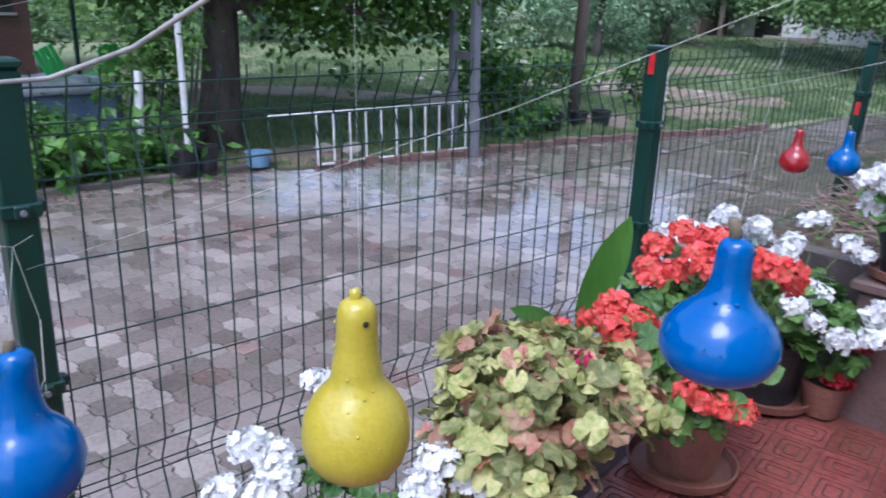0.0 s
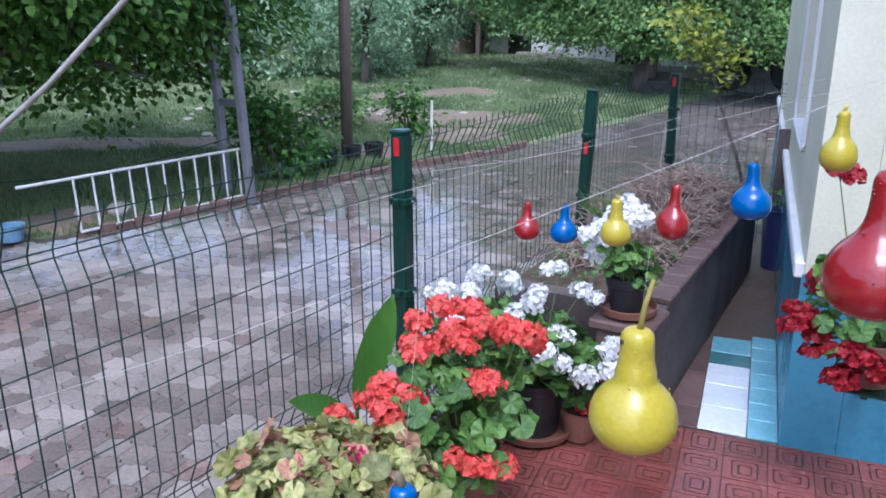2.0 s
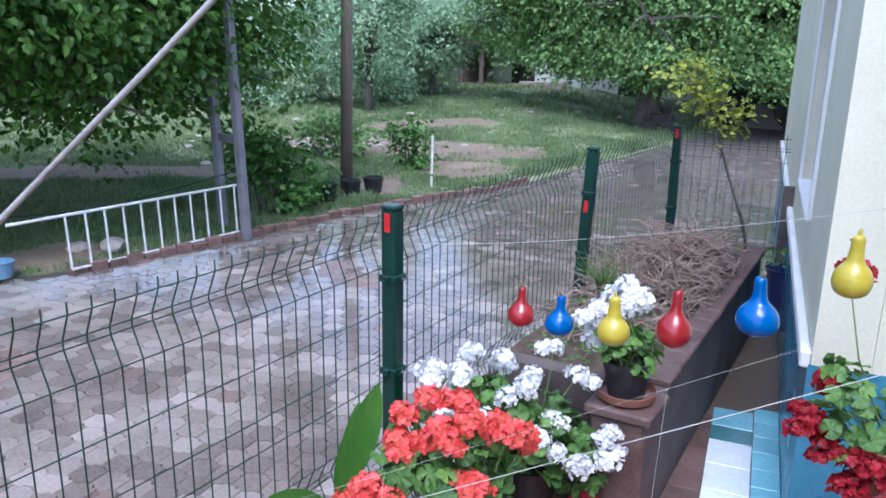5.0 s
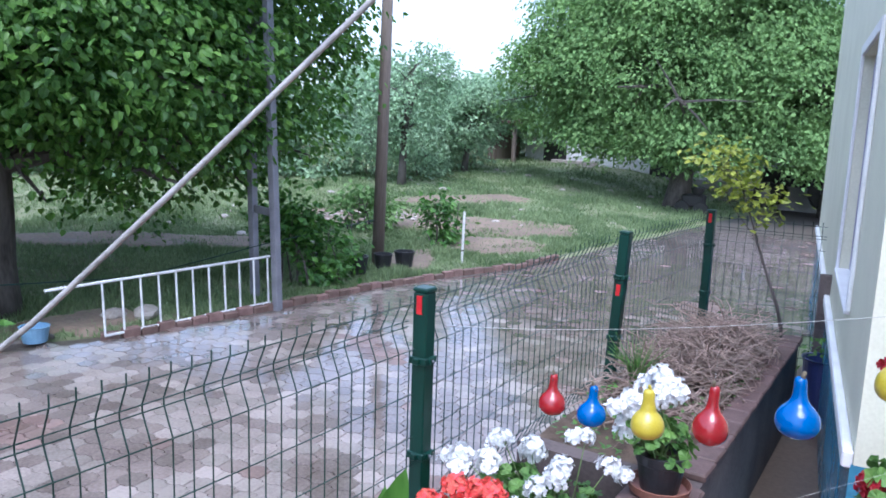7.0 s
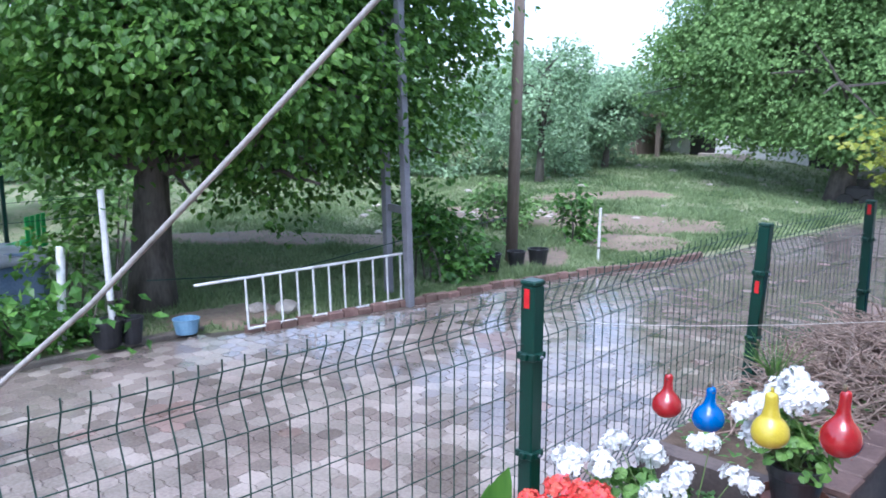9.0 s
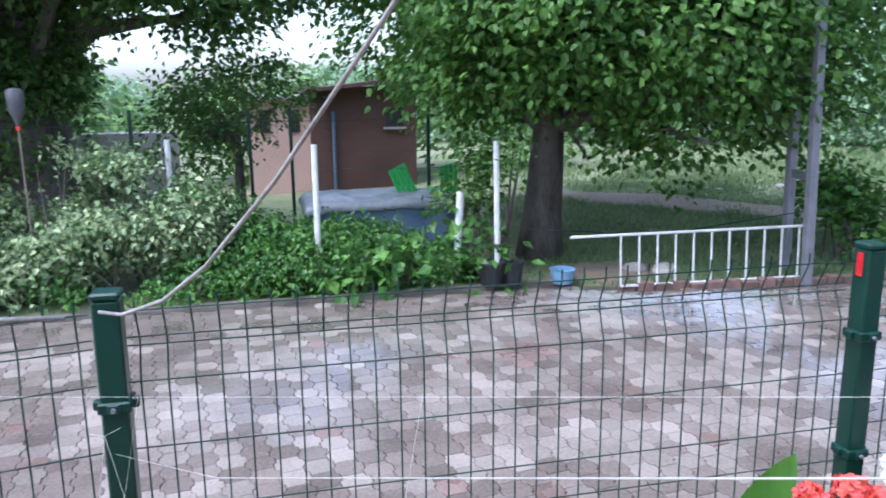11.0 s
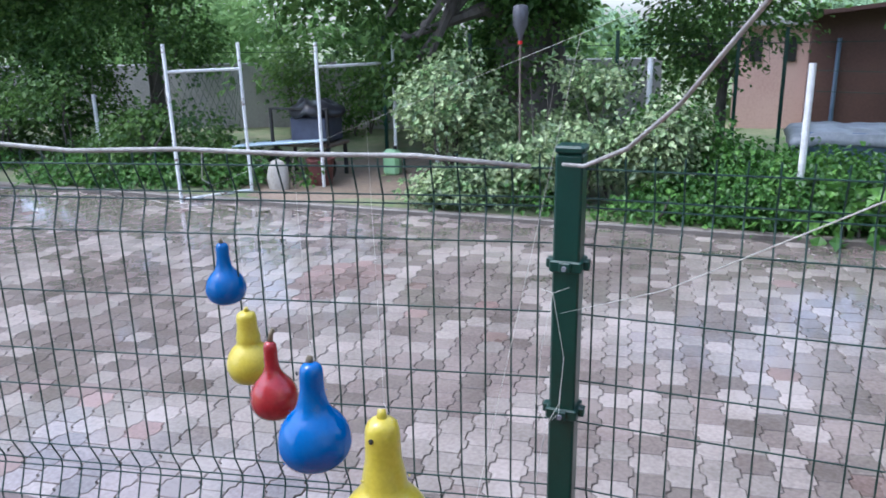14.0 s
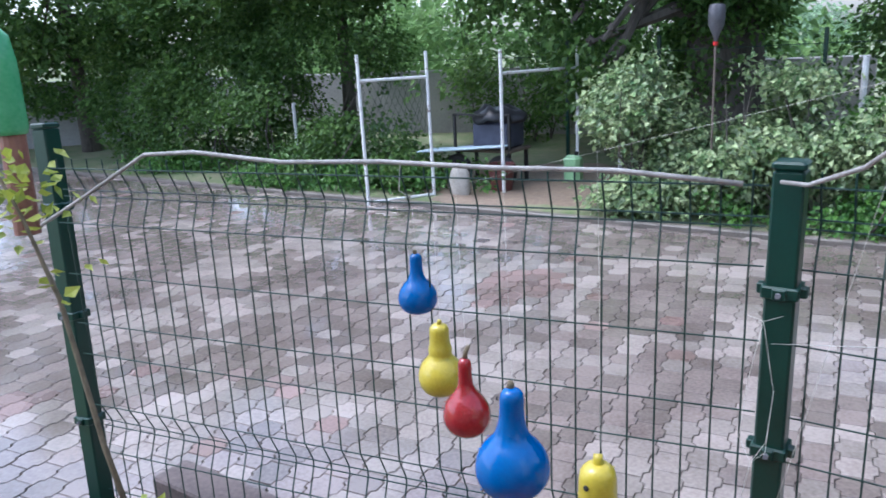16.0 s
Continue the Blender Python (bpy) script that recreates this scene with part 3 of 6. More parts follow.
tree("old_tree", "dark old tree with an ivy-clad trunk behind the hedge", (-10.2, -2.75, G0), 5.5, 0.62,
     [(-9.8, -2.2, 3.0, 3.2, 3.6, 1.3), (-9.0, -4.6, 2.3, 2.2, 2.0, 1.2), (-8.6, 0.2, 2.3, 2.0, 2.2, 0.7), (-8.4, -5.2, 0.7, 0.7, 0.9, 0.9), (-8.5, -4.1, 0.2, 0.45, 0.55, 1.0), (-8.5, -4.1, 0.0, 0.4, 0.5, 0.9), (-8.45, -4.2, 0.6, 0.5, 0.6, 0.9), (-8.4, -5.0, 1.2, 0.6, 0.7, 0.8), (-9.0, -5.6, 1.6, 0.9, 1.4, 0.7), (-10.1, -2.75, 0.5, 0.85, 0.85, 1.7), (-10.0, -2.7, 1.4, 0.9, 0.9, 1.2), (-8.8, -3.2, 2.6, 2.2, 2.4, 0.9), (-9.3, -7.0, 2.4, 2.0, 2.0, 0.9), (-9.3, -0.4, 1.7, 1.1, 1.3, 0.5)],
     52000, 0.13, M_leaf_dark, 23, 22, 0.6, 0.3, (0.2, 0.2), 0.4)
tree("small_tree", "small bushy tree before the pink house", (-10.8, 0.2, G0), 2.0, 0.10,
     [(-10.8, 0.2, 0.4, 1.3, 1.3, 0.9), (-10.9, -0.6, -0.2, 0.8, 0.9, 0.9)], 3600, 0.10, M_leaf_dark, 29, 8, 0.6, 0.45)
tree("cedar_tree", "dark feathery evergreen tree by the concrete wall", (-9.2, -9.4, G0), 5.0, 0.13,
     [(-8.6, -9.2, 2.0, 2.2, 2.6, 1.1), (-8.2, -11.5, 1.7, 2.0, 2.2, 1.3), (-7.2, -7.6, 2.1, 1.4, 1.5, 0.7), (-8.8, -13.5, 1.6, 2.0, 2.0, 1.6), (-9.0, -7.0, 2.6, 1.8, 1.8, 0.8)],
     42000, 0.115, M_leaf_dark, 31, 18, 0.3, 0.28, (0.1, 0.0), 0.5)
tree("yard_tree", "dark leafy tree over the end of the yard", (-8.3, -16.8, G0), 5.0, 0.20,
     [(-7.4, -16.0, 1.9, 2.6, 2.6, 1.8), (-6.2, -18.2, 2.4, 2.6, 2.6, 1.7), (-8.2, -17.5, 0.2, 1.8, 2.2, 1.3), (-4.4, -20.5, 2.8, 2.6, 2.6, 1.7), (-7.0, -14.4, 3.4, 2.6, 2.6, 1.0)],
     32000, 0.145, M_leaf_dark, 37, 16, 0.5, 0.3, (0.2, 0.0), 0.5)
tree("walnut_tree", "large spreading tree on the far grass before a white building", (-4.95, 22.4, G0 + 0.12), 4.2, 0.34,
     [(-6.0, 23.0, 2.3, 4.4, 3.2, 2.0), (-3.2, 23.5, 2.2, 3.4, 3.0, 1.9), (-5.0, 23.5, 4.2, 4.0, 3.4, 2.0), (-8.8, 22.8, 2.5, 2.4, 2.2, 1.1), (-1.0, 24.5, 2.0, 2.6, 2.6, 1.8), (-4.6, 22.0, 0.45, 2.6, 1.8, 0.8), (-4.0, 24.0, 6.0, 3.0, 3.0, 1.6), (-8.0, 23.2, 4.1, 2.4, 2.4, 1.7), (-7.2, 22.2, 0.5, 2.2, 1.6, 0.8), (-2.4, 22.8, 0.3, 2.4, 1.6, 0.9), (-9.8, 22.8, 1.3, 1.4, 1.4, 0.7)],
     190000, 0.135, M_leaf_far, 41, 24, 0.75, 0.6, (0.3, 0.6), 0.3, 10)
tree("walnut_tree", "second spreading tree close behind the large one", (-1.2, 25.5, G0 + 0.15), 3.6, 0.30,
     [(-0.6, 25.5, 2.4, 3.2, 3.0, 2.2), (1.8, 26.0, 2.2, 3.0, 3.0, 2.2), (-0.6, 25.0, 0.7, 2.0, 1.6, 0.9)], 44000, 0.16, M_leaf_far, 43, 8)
# orchard and distant trees take the leaf colour paled for haze
tree("orchard_tree", "feathery tree at the meadow's edge, its green paled as haze", (-12.3, 18.6, swell(-12.3, 18.6)), 3.6, 0.12,
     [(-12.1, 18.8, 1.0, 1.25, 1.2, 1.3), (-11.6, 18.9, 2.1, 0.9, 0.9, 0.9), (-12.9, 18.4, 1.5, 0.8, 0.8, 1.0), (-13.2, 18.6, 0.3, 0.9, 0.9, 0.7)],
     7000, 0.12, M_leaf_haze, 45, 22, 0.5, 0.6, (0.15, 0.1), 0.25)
tree("orchard_tree", "leaning tree beside the porch, its green paled as haze", (-12.6, 22.6, swell(-12.6, 22.6)), 2.6, 0.11,
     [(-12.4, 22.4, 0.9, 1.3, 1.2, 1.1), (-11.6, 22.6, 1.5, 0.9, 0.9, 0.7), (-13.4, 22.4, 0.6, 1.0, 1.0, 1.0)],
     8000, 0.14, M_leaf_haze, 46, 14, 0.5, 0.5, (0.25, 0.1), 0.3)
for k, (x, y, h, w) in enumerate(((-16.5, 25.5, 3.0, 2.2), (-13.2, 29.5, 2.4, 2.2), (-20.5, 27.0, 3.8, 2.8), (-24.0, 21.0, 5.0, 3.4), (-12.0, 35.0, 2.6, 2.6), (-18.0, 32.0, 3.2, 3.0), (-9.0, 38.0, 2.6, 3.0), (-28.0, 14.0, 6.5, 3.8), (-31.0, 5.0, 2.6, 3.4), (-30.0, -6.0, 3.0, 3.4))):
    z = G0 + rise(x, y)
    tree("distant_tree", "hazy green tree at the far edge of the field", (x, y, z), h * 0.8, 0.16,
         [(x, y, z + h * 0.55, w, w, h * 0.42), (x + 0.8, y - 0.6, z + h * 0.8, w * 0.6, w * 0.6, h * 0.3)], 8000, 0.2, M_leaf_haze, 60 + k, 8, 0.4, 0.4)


def hedge(name, label, blobs, n, ln, leafmat, seed, stems=10, lump=0.3, z0=G0):
    r = random.Random(seed)
    ob = thing(name, label, "shrub", at=(blobs[0][0], blobs[0][1], z0))
    b = Vector((blobs[0][0], blobs[0][1], z0))
    for k in range(stems):
        bl = blobs[k % len(blobs)]
        s = Vector((bl[0] + r.gauss(0, 0.3) * bl[3], bl[1] + r.gauss(0, 0.3) * bl[4], z0 - 0.1)) - b
        e = Vector((bl[0] + r.gauss(0, 0.4) * bl[3], bl[1] + r.gauss(0, 0.4) * bl[4], bl[2] + bl[5] * 0.7)) - b
        part("stem", Geo().tube([s, (s + e) / 2 + Vector((r.gauss(0, 0.08), r.gauss(0, 0.08), 0)), e], [0.02, 0.014, 0.004], 5, False), M_bark, ob)
    part("foliage", foliage([(x - b.x, y - b.y, z - b.z, p, q, w) for x, y, z, p, q, w in blobs], n, ln, seed, 0.35, lump, 0.8), leafmat, ob)
    return ob


hedge("variegated_hedge", "tall hedge with cream-edged variegated leaves", [(-6.95, -2.8, -0.9, 0.75, 0.7, 0.95), (-7.0, -1.9, -0.85, 0.75, 0.75, 0.9), (-7.1, -1.1, -0.75, 0.65, 0.6, 0.65), (-7.1, -0.5, -0.95, 0.6, 0.6, 0.55), (-6.8, -2.7, -1.35, 0.7, 0.8, 0.5)], 36000, 0.078, M_leaf_var, 71, 16, 0.2)
hedge("creeper_bank", "bank of dense green creeper along the kerb", [(-7.05, -0.2, -1.15, 0.72, 0.75, 0.68), (-6.75, -1.2, -1.45, 0.65, 0.9, 0.4), (-6.9, 0.4, -1.4, 0.75, 0.9, 0.5), (-7.0, 1.5, -1.4, 0.8, 0.9, 0.42), (-6.7, 1.0, -1.55, 0.6, 1.4, 0.35), (-6.6, 2.3, -1.55, 0.45, 0.8, 0.32), (-6.7, -0.6, -1.6, 0.6, 0.9, 0.3)], 22000, 0.066, M_leaf_ivy, 73, 10, 0.2)
hedge("mallow_plant", "broad-leaved weed by the white post", [(-6.3, 1.6, -1.5, 0.25, 0.4, 0.25), (-6.35, 2.2, -1.45, 0.25, 0.35, 0.3), (-6.35, 3.0, -1.5, 0.2, 0.25, 0.3)], 420, 0.17, M_leaf_ivy, 75, 8, 0.3)
hedge("leafy_sapling", "light green sapling twigs around the white post", [(-6.6, 3.3, -0.35, 0.35, 0.45, 0.3), (-6.8, 3.0, -0.9, 0.3, 0.4, 0.45)], 700, 0.10, M_leaf_mul, 77, 8, 0.3)
hedge("thicket", "dark overgrown thicket beside the yard", [(-7.6, -9.5, -0.9, 1.2, 1.6, 1.0), (-7.9, -11.8, -0.6, 1.4, 1.8, 1.3), (-7.3, -7.8, -1.2, 0.9, 1.2, 0.7), (-8.2, -14.2, -0.5, 1.3, 1.6, 1.3), (-7.0, -8.6, -1.5, 0.9, 2.6, 0.35), (-7.3, -6.6, -1.55, 0.7, 0.9, 0.4), (-8.4, -9.5, 0.3, 1.2, 2.2, 0.8)], 34000, 0.09, M_leaf_dark, 79, 24, 0.3)
hedge("low_ivy", "bright green low ivy at the yard edge", [(-6.7, -9.0, -1.6, 0.6, 2.4, 0.25), (-6.9, -6.6, -1.6, 0.5, 0.9, 0.25), (-7.1, -5.5, -1.6, 0.45, 0.6, 0.28), (-6.9, -12.0, -1.6, 0.5, 1.5, 0.25)], 6000, 0.08, M_leaf_ivy, 81, 4, 0.2)
hedge("kerb_shrub", "dark leafy shrub beside the steel pole", [(-5.85, 8.1, -1.2, 0.45, 0.6, 0.5), (-6.2, 7.9, -0.9, 0.4, 0.4, 0.4)], 1500, 0.12, M_leaf_ivy, 83, 8, 0.3)
hedge("kerb_shrub", "small leafy bush on the grass", [(-6.4, 12.2, -1.2, 0.35, 0.4, 0.5)], 500, 0.13, M_leaf_ivy, 85, 6, 0.3)
hedge("kerb_shrub", "pale green weed clump on the grass", [(-8.6, 12.5, -1.2, 0.7, 0.9, 0.4)], 900, 0.13, M_leaf_far, 87, 6, 0.3)
# the haze over these far bushes and the thicket is in their leaf colour
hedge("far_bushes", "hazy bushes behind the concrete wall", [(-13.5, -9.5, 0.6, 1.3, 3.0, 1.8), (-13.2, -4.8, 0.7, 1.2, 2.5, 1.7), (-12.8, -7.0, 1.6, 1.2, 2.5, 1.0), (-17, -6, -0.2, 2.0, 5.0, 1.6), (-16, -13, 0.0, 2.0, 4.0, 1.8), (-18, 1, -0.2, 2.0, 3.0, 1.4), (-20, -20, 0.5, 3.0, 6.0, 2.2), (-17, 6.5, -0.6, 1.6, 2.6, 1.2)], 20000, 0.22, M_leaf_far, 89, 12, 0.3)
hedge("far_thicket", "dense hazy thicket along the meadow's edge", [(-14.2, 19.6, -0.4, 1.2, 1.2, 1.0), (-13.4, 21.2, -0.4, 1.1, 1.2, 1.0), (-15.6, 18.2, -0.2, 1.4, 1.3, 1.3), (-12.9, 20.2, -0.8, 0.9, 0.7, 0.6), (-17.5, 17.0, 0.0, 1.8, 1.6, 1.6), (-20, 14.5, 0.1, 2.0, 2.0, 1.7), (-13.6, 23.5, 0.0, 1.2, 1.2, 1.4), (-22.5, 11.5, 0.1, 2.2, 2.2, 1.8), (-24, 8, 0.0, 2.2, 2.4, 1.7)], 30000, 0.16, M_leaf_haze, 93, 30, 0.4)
hedge("trunk_ivy", "dark ivy clothing the old tree's trunk", [(-10.15, -2.75, -0.6, 0.85, 0.85, 1.0), (-10.1, -2.7, 0.6, 0.9, 0.9, 1.0), (-10.05, -2.65, 1.8, 0.9, 0.9, 1.0)], 9000, 0.09, M_leaf_dark, 97, 6, 0.15)
hedge("yard_bush", "green bushes behind the gate frames", [(-11.5, -5.0, -0.4, 1.2, 1.6, 1.1), (-11.0, -3.3, -0.5, 1.0, 1.2, 1.1), (-12.2, -7.5, -0.6, 1.0, 1.5, 1.0)], 9000, 0.11, M_leaf_dark, 91, 12, 0.4)

# grass over the open ground
gr = Geo()
r = random.Random(99)
for i in range(230000):
    y = r.triangular(3.0, 30, 8)
    x = kerb_x(y) - 0.15 - abs(r.gauss(0, 1)) * (3.0 + 0.42 * (y - 3))
    if bare_at(x, y) > 0.05 and r.random() > 0.28:
        continue
    tuft = noise.noise((x * 0.9, y * 0.9, 7))
    if tuft < -0.25 and y > 6 and r.random() > 0.4:
        continue
    z = swell(x, y)
    h = r.uniform(0.02, 0.06) * (1 + 0.02 * y) * (1 + max(0, tuft) * 3.0)
    a = r.uniform(0, 6.28)
    w = 0.008 + 0.0011 * y
    dx, dy = math.cos(a) * w, math.sin(a) * w
    lx, ly = r.gauss(0, 0.55) * h, r.gauss(0, 0.55) * h
    gr.add([(x - dx, y - dy, z - 0.05), (x + dx, y + dy, z - 0.05), (x + lx, y + ly, z + h)], [(0, 1, 2)])
solid("grass", gr, M_grass, "patchy wet meadow grass", "grass", "stuff")


# ---- yard edge ----
for i in range(40):
    y = 4.5 + i * 0.21
    x = kerb_x(y + 0.1)
    a = math.degrees(math.atan2(kerb_x(y + 0.2) - kerb_x(y), 0.2))
    solid("kerb_brick", Geo().box((x - 0.05, y + 0.1, GROUND + 0.0 + rnd.uniform(-0.02, 0.02)), (0.10, 0.195, 0.12), pose(0, 0, 0, 0, rnd.uniform(-4, 4), -a + rnd.uniform(-3, 3)), b=0.01), M_kerb, "worn reddish kerb brick along the paved yard", "kerb", "structure")

solid("kerb", Geo().box((-6.11, -8.0, GROUND - 0.02), (0.12, 24.4, 0.11), b=0.015), mat("wet_kerb_concrete", (0.10, 0.085, 0.07), (0.19, 0.165, 0.14), 3, 0.5, 0.4, 40), "low worn concrete kerb of the paved yard", "kerb", "structure")
ladder = thing("ladder", "white painted metal ladder standing on its side by the kerb", "ladder", at=(-5.58, 4.5, GROUND + 0.04), turn=-4.0)
LR = 2.26
part("rail", Geo().tube([(0, 0, 0), (0, LR, 0)], 0.017, 8), M_white_paint, ladder)
part("rail", Geo().tube([(0.0, -0.62, 0.60), (0.0, LR, 0.62)], 0.017, 8), M_white_paint, ladder)
for i in range(11):
    y = 0.0 + i * (LR - 0.02) / 10
    part("rung", Geo().tube([(0, y, 0.0), (0, y - 0.02, 0.61)], 0.013, 8), M_white_paint, ladder)

lat = thing("lattice_pole", "grey steel lattice utility pole with flat cross bars", "pole")
lat.matrix_basis = pose(-5.24, 6.72, GROUND, 0.9, -1.5, 0)
part("leg", Geo().box((0.0, 0, 2.9), (0.10, 0.10, 6.0), b=0.008), M_steel, lat)
part("leg", Geo().box((-0.62, 0.22, 2.9), (0.10, 0.10, 6.0), pose(0, 0, 0, 0, 1.0, 0), b=0.008), M_steel, lat)
for z in (1.25, 2.45, 3.65, 4.85):
    part("cross_bar", Geo().box((-0.31, 0.11, z), (0.66, 0.03, 0.10), pose(0, 0, 0, 0, 0, -19.5)), M_steel, lat)
wp = thing("wooden_pole", "weathered round wooden utility pole", "pole", at=(-6.15, 9.9, GROUND))
part("shaft", Geo().tube([(0, 0, -0.1), (0.05, 0.03, 3.0), (0.1, 0.05, 6.5)], [0.105, 0.095, 0.085], 12), M_wood_pole, wp, smooth=True)
sp = thing("stump_post", "short dark wooden post", "post", at=(-7.2, 9.0, GROUND))
part("shaft", Geo().tube([(0, 0, -0.1), (0.01, 0, 0.5), (0.0, 0.01, 0.95)], [0.055, 0.05, 0.045], 8), M_wood_pole, sp)


def white_post(at, h, r, lean, label):
    ob = thing("white_post", label, "post", "white posts", (at[0], at[1], GROUND - 0.05))
    ob.matrix_basis = pose(at[0], at[1], GROUND - 0.05, lean[0], lean[1], 0)
    part("pipe", Geo().tube([(0, 0, 0), (0, 0, h)], r, 10), M_white_paint, ob)
    part("rust_band", Geo().tube([(0, 0, h * 0.28), (0, 0, h * 0.31)], r * 1.05, 10), M_bark, ob)
    return ob


white_post((-6.23, 3.22), 1.75, 0.035, (1.2, 0.6), "chipped white pipe post at the kerb")
white_post((-6.45, 1.12), 1.75, 0.035, (0, 0), "chipped white pipe post among creeper")
white_post((-6.45, 2.75), 1.15, 0.045, (-4, -2), "short leaning grey-white post by the tree")
white_post((-7.5, -0.55), 1.78, 0.035, (0, 0), "white pipe post rising out of the hedge")
white_post((-5.2, 11.1), 0.98, 0.022, (-1.5, 0), "thin white stake on the grass")
white_post((-7.3, -9.0), 1.3, 0.03, (0, 0), "white pipe post half hidden by the thicket")
white_post((-9.0, -3.9), 1.65, 0.03, (0, 0), "white pipe post by the gate frame")


def gate_frame(at, w, h, bar, turn, lean, label):
    ob = thing("gate_frame", label, "gate", "gate frames", (at[0], at[1], GROUND))
    ob.matrix_basis = pose(at[0], at[1], GROUND, lean, 0, turn)
    part("upright", Geo().tube([(0, 0, -0.05), (0, 0, h)], 0.024, 8), M_rusty_white, ob)
    part("upright", Geo().tube([(w, 0, -0.05), (w, 0, h)], 0.024, 8), M_rusty_white, ob)
    part("top_bar", Geo().tube([(0, 0, bar), (w, 0, bar)], 0.021, 8), M_rusty_white, ob)
    if lean:
        part("bottom_bar", Geo().tube([(0, 0, 0.03), (w, 0, 0.03)], 0.021, 8), M_rusty_white, ob)
        me = Geo()
        for i in range(13):
            me.tube([(w * i / 12, 0, 0.9), (w * min(12, i + 4) / 12, 0, bar)], 0.003, 3, False).tube([(w * i / 12, 0, 0.9), (w * max(0, i - 4) / 12, 0, bar)], 0.003, 3, False)
        part("wire_netting", me, M_wire, ob, "sagging wire netting")
    return ob


gate_frame((-5.82, -6.25), 0.98, 2.0, 1.66, 148, -1.5, "leaning white pipe gate frame with torn netting")
gate_frame((-7.1, -4.85), 1.45, 1.98, 1.66, 160, 0, "white pipe gate frame with rusty feet")

# netting fence posts behind the creeper
for k, (x, y) in enumerate(((-9.2, -1.2), (-9.4, 0.4), (-9.5, 1.0), (-9.3, -4.9), (-9.2, -3.4), (-9.0, 3.0))):
    st = thing("fence_stake", "thin dark green steel stake of the netting fence", "stake", "netting stakes", (x, y, GROUND))
    part("shaft", Geo().box((0, 0, 1.0), (0.05, 0.05, 2.1), b=0.004), M_post, st)
nw = thing("netting_wires", "thin sagging wires strung between garden posts", "wire", at=(0, 0, 0))
for z0 in (-0.12, -0.32):
    part("wire", Geo().tube([(-6.45, 1.12, z0), (-6.3, 2.2, z0 - 0.02), (-6.23, 3.32, z0)], 0.004, 4), M_wire, nw)
part("wire", Geo().tube([(-6.2, 3.6, -1.1), (-6.0, 5.2, -1.22), (-5.6, 6.9, -0.95), (-6.15, 9.8, -0.95)], 0.007, 5), M_wire, nw)
part("wire", Geo().tube([(-8.9, -12, 0.1), (-9.3, -5, 0.05), (-9.3, -1.2, 0.1), (-9.4, 3.0, 0.1)], 0.006, 4), M_wire, nw)

# far concrete wall
solid("boundary_wall", Geo().box((-13.3, -9.5, GROUND + 0.55), (0.25, 17.0, 1.9), pose(0, 0, 0, 0, 0, 8), b=0.02), M_concrete, "long grey concrete boundary wall", "wall", "structure")
solid("boundary_wall_low", Geo().box((-7.4, -19.8, GROUND + 0.7), (11.0, 0.25, 1.9), pose(0, 0, 0, 0, 0, -38), b=0.02), M_concrete, "grey concrete wall at the yard entrance", "wall", "structure")

# pink house
M_blue_body = mat("faded_blue_steel", (0.06, 0.10, 0.17), (0.14, 0.19, 0.27), 2.5, 0.45, 0.3, 40)
house = thing("garden_house", "small pink and brown rendered house with a flat sloping roof", "house", at=(-15.2, 1.64, GROUND - 0.38), turn=0)
part("wall", Geo().box((-1.6, 1.25, 1.25), (3.2, 2.4, 3.0), pose(0, 0, 0, 0, 0, 0)), M_brown_house, house, "brown rendered wall")
part("annex", Geo().box((-1.9, -0.65, 1.1), (3.2, 1.4, 2.75)), M_pink_house, house, "faded pink annex")
rf = Geo()
rf.add([(0.35, 2.7, 2.92), (0.35, -0.05, 2.62), (-3.5, -0.05, 2.62), (-3.5, 2.7, 2.92), (0.35, 2.7, 3.0), (0.35, -0.05, 2.7), (-3.5, -0.05, 2.7), (-3.5, 2.7, 3.0)], [(0, 1, 2, 3), (7, 6, 5, 4), (0, 4, 5, 1), (1, 5, 6, 2), (2, 6, 7, 3), (3, 7, 4, 0)])
part("roof", rf, M_brown_house, house, "thin sloping roof sheet")
part("annex_roof", Geo().box((-1.9, -0.72, 2.52), (3.5, 1.6, 0.09)), M_concrete, house)
for (y, z, w, h) in ((1.95, 2.05, 0.42, 0.42),):
    wd = part("window", Geo().box((0.0, y, z), (0.06, w, h)), M_dark, house, "small dark window")
    part("sill", Geo().box((0.03, y, z - h / 2 - 0.03), (0.1, w + 0.1, 0.05)), M_concrete, wd)
for y in (-0.95, -0.30):
    part("window", Geo().box((-0.3, y, 2.0), (0.06, 0.24, 0.5)), M_dark, house, "narrow dark window")
part("drain_pipe", Geo().tube([(0.06, 0.55, 0.2), (0.06, 0.55, 2.2)], 0.04, 8), M_blue_body, house, "blue-grey drain pipe")

# old vehicle body under a sheet
M_tarp = mat("grey_wet_sheet", (0.15, 0.165, 0.185), (0.26, 0.28, 0.30), 2.5, 0.3, 0.6, 20)
M_green_plastic = mat("green_plastic", (0.03, 0.34, 0.06), (0.05, 0.45, 0.10), 5, 0.35, 0.05)
tank = thing("blue_trailer", "old blue metal trailer covered by a wet grey sheet", "trailer", at=(-8.3, 2.1, GROUND))
part("body", Geo().box((0, 0, 0.50), (1.2, 2.0, 0.72), b=0.1), M_blue_body, tank)
for y in (-0.62, 0.62):
    part("wheel", Geo().lathe([(0.02, -0.07), (0.2, -0.07), (0.25, -0.03), (0.25, 0.03), (0.2, 0.07), (0.02, 0.07)], (0.5, y, 0.25), 20, pose(0, 0, 0, 0, 90, 0)), M_dark, tank, "black wheel")
sheet = Geo()
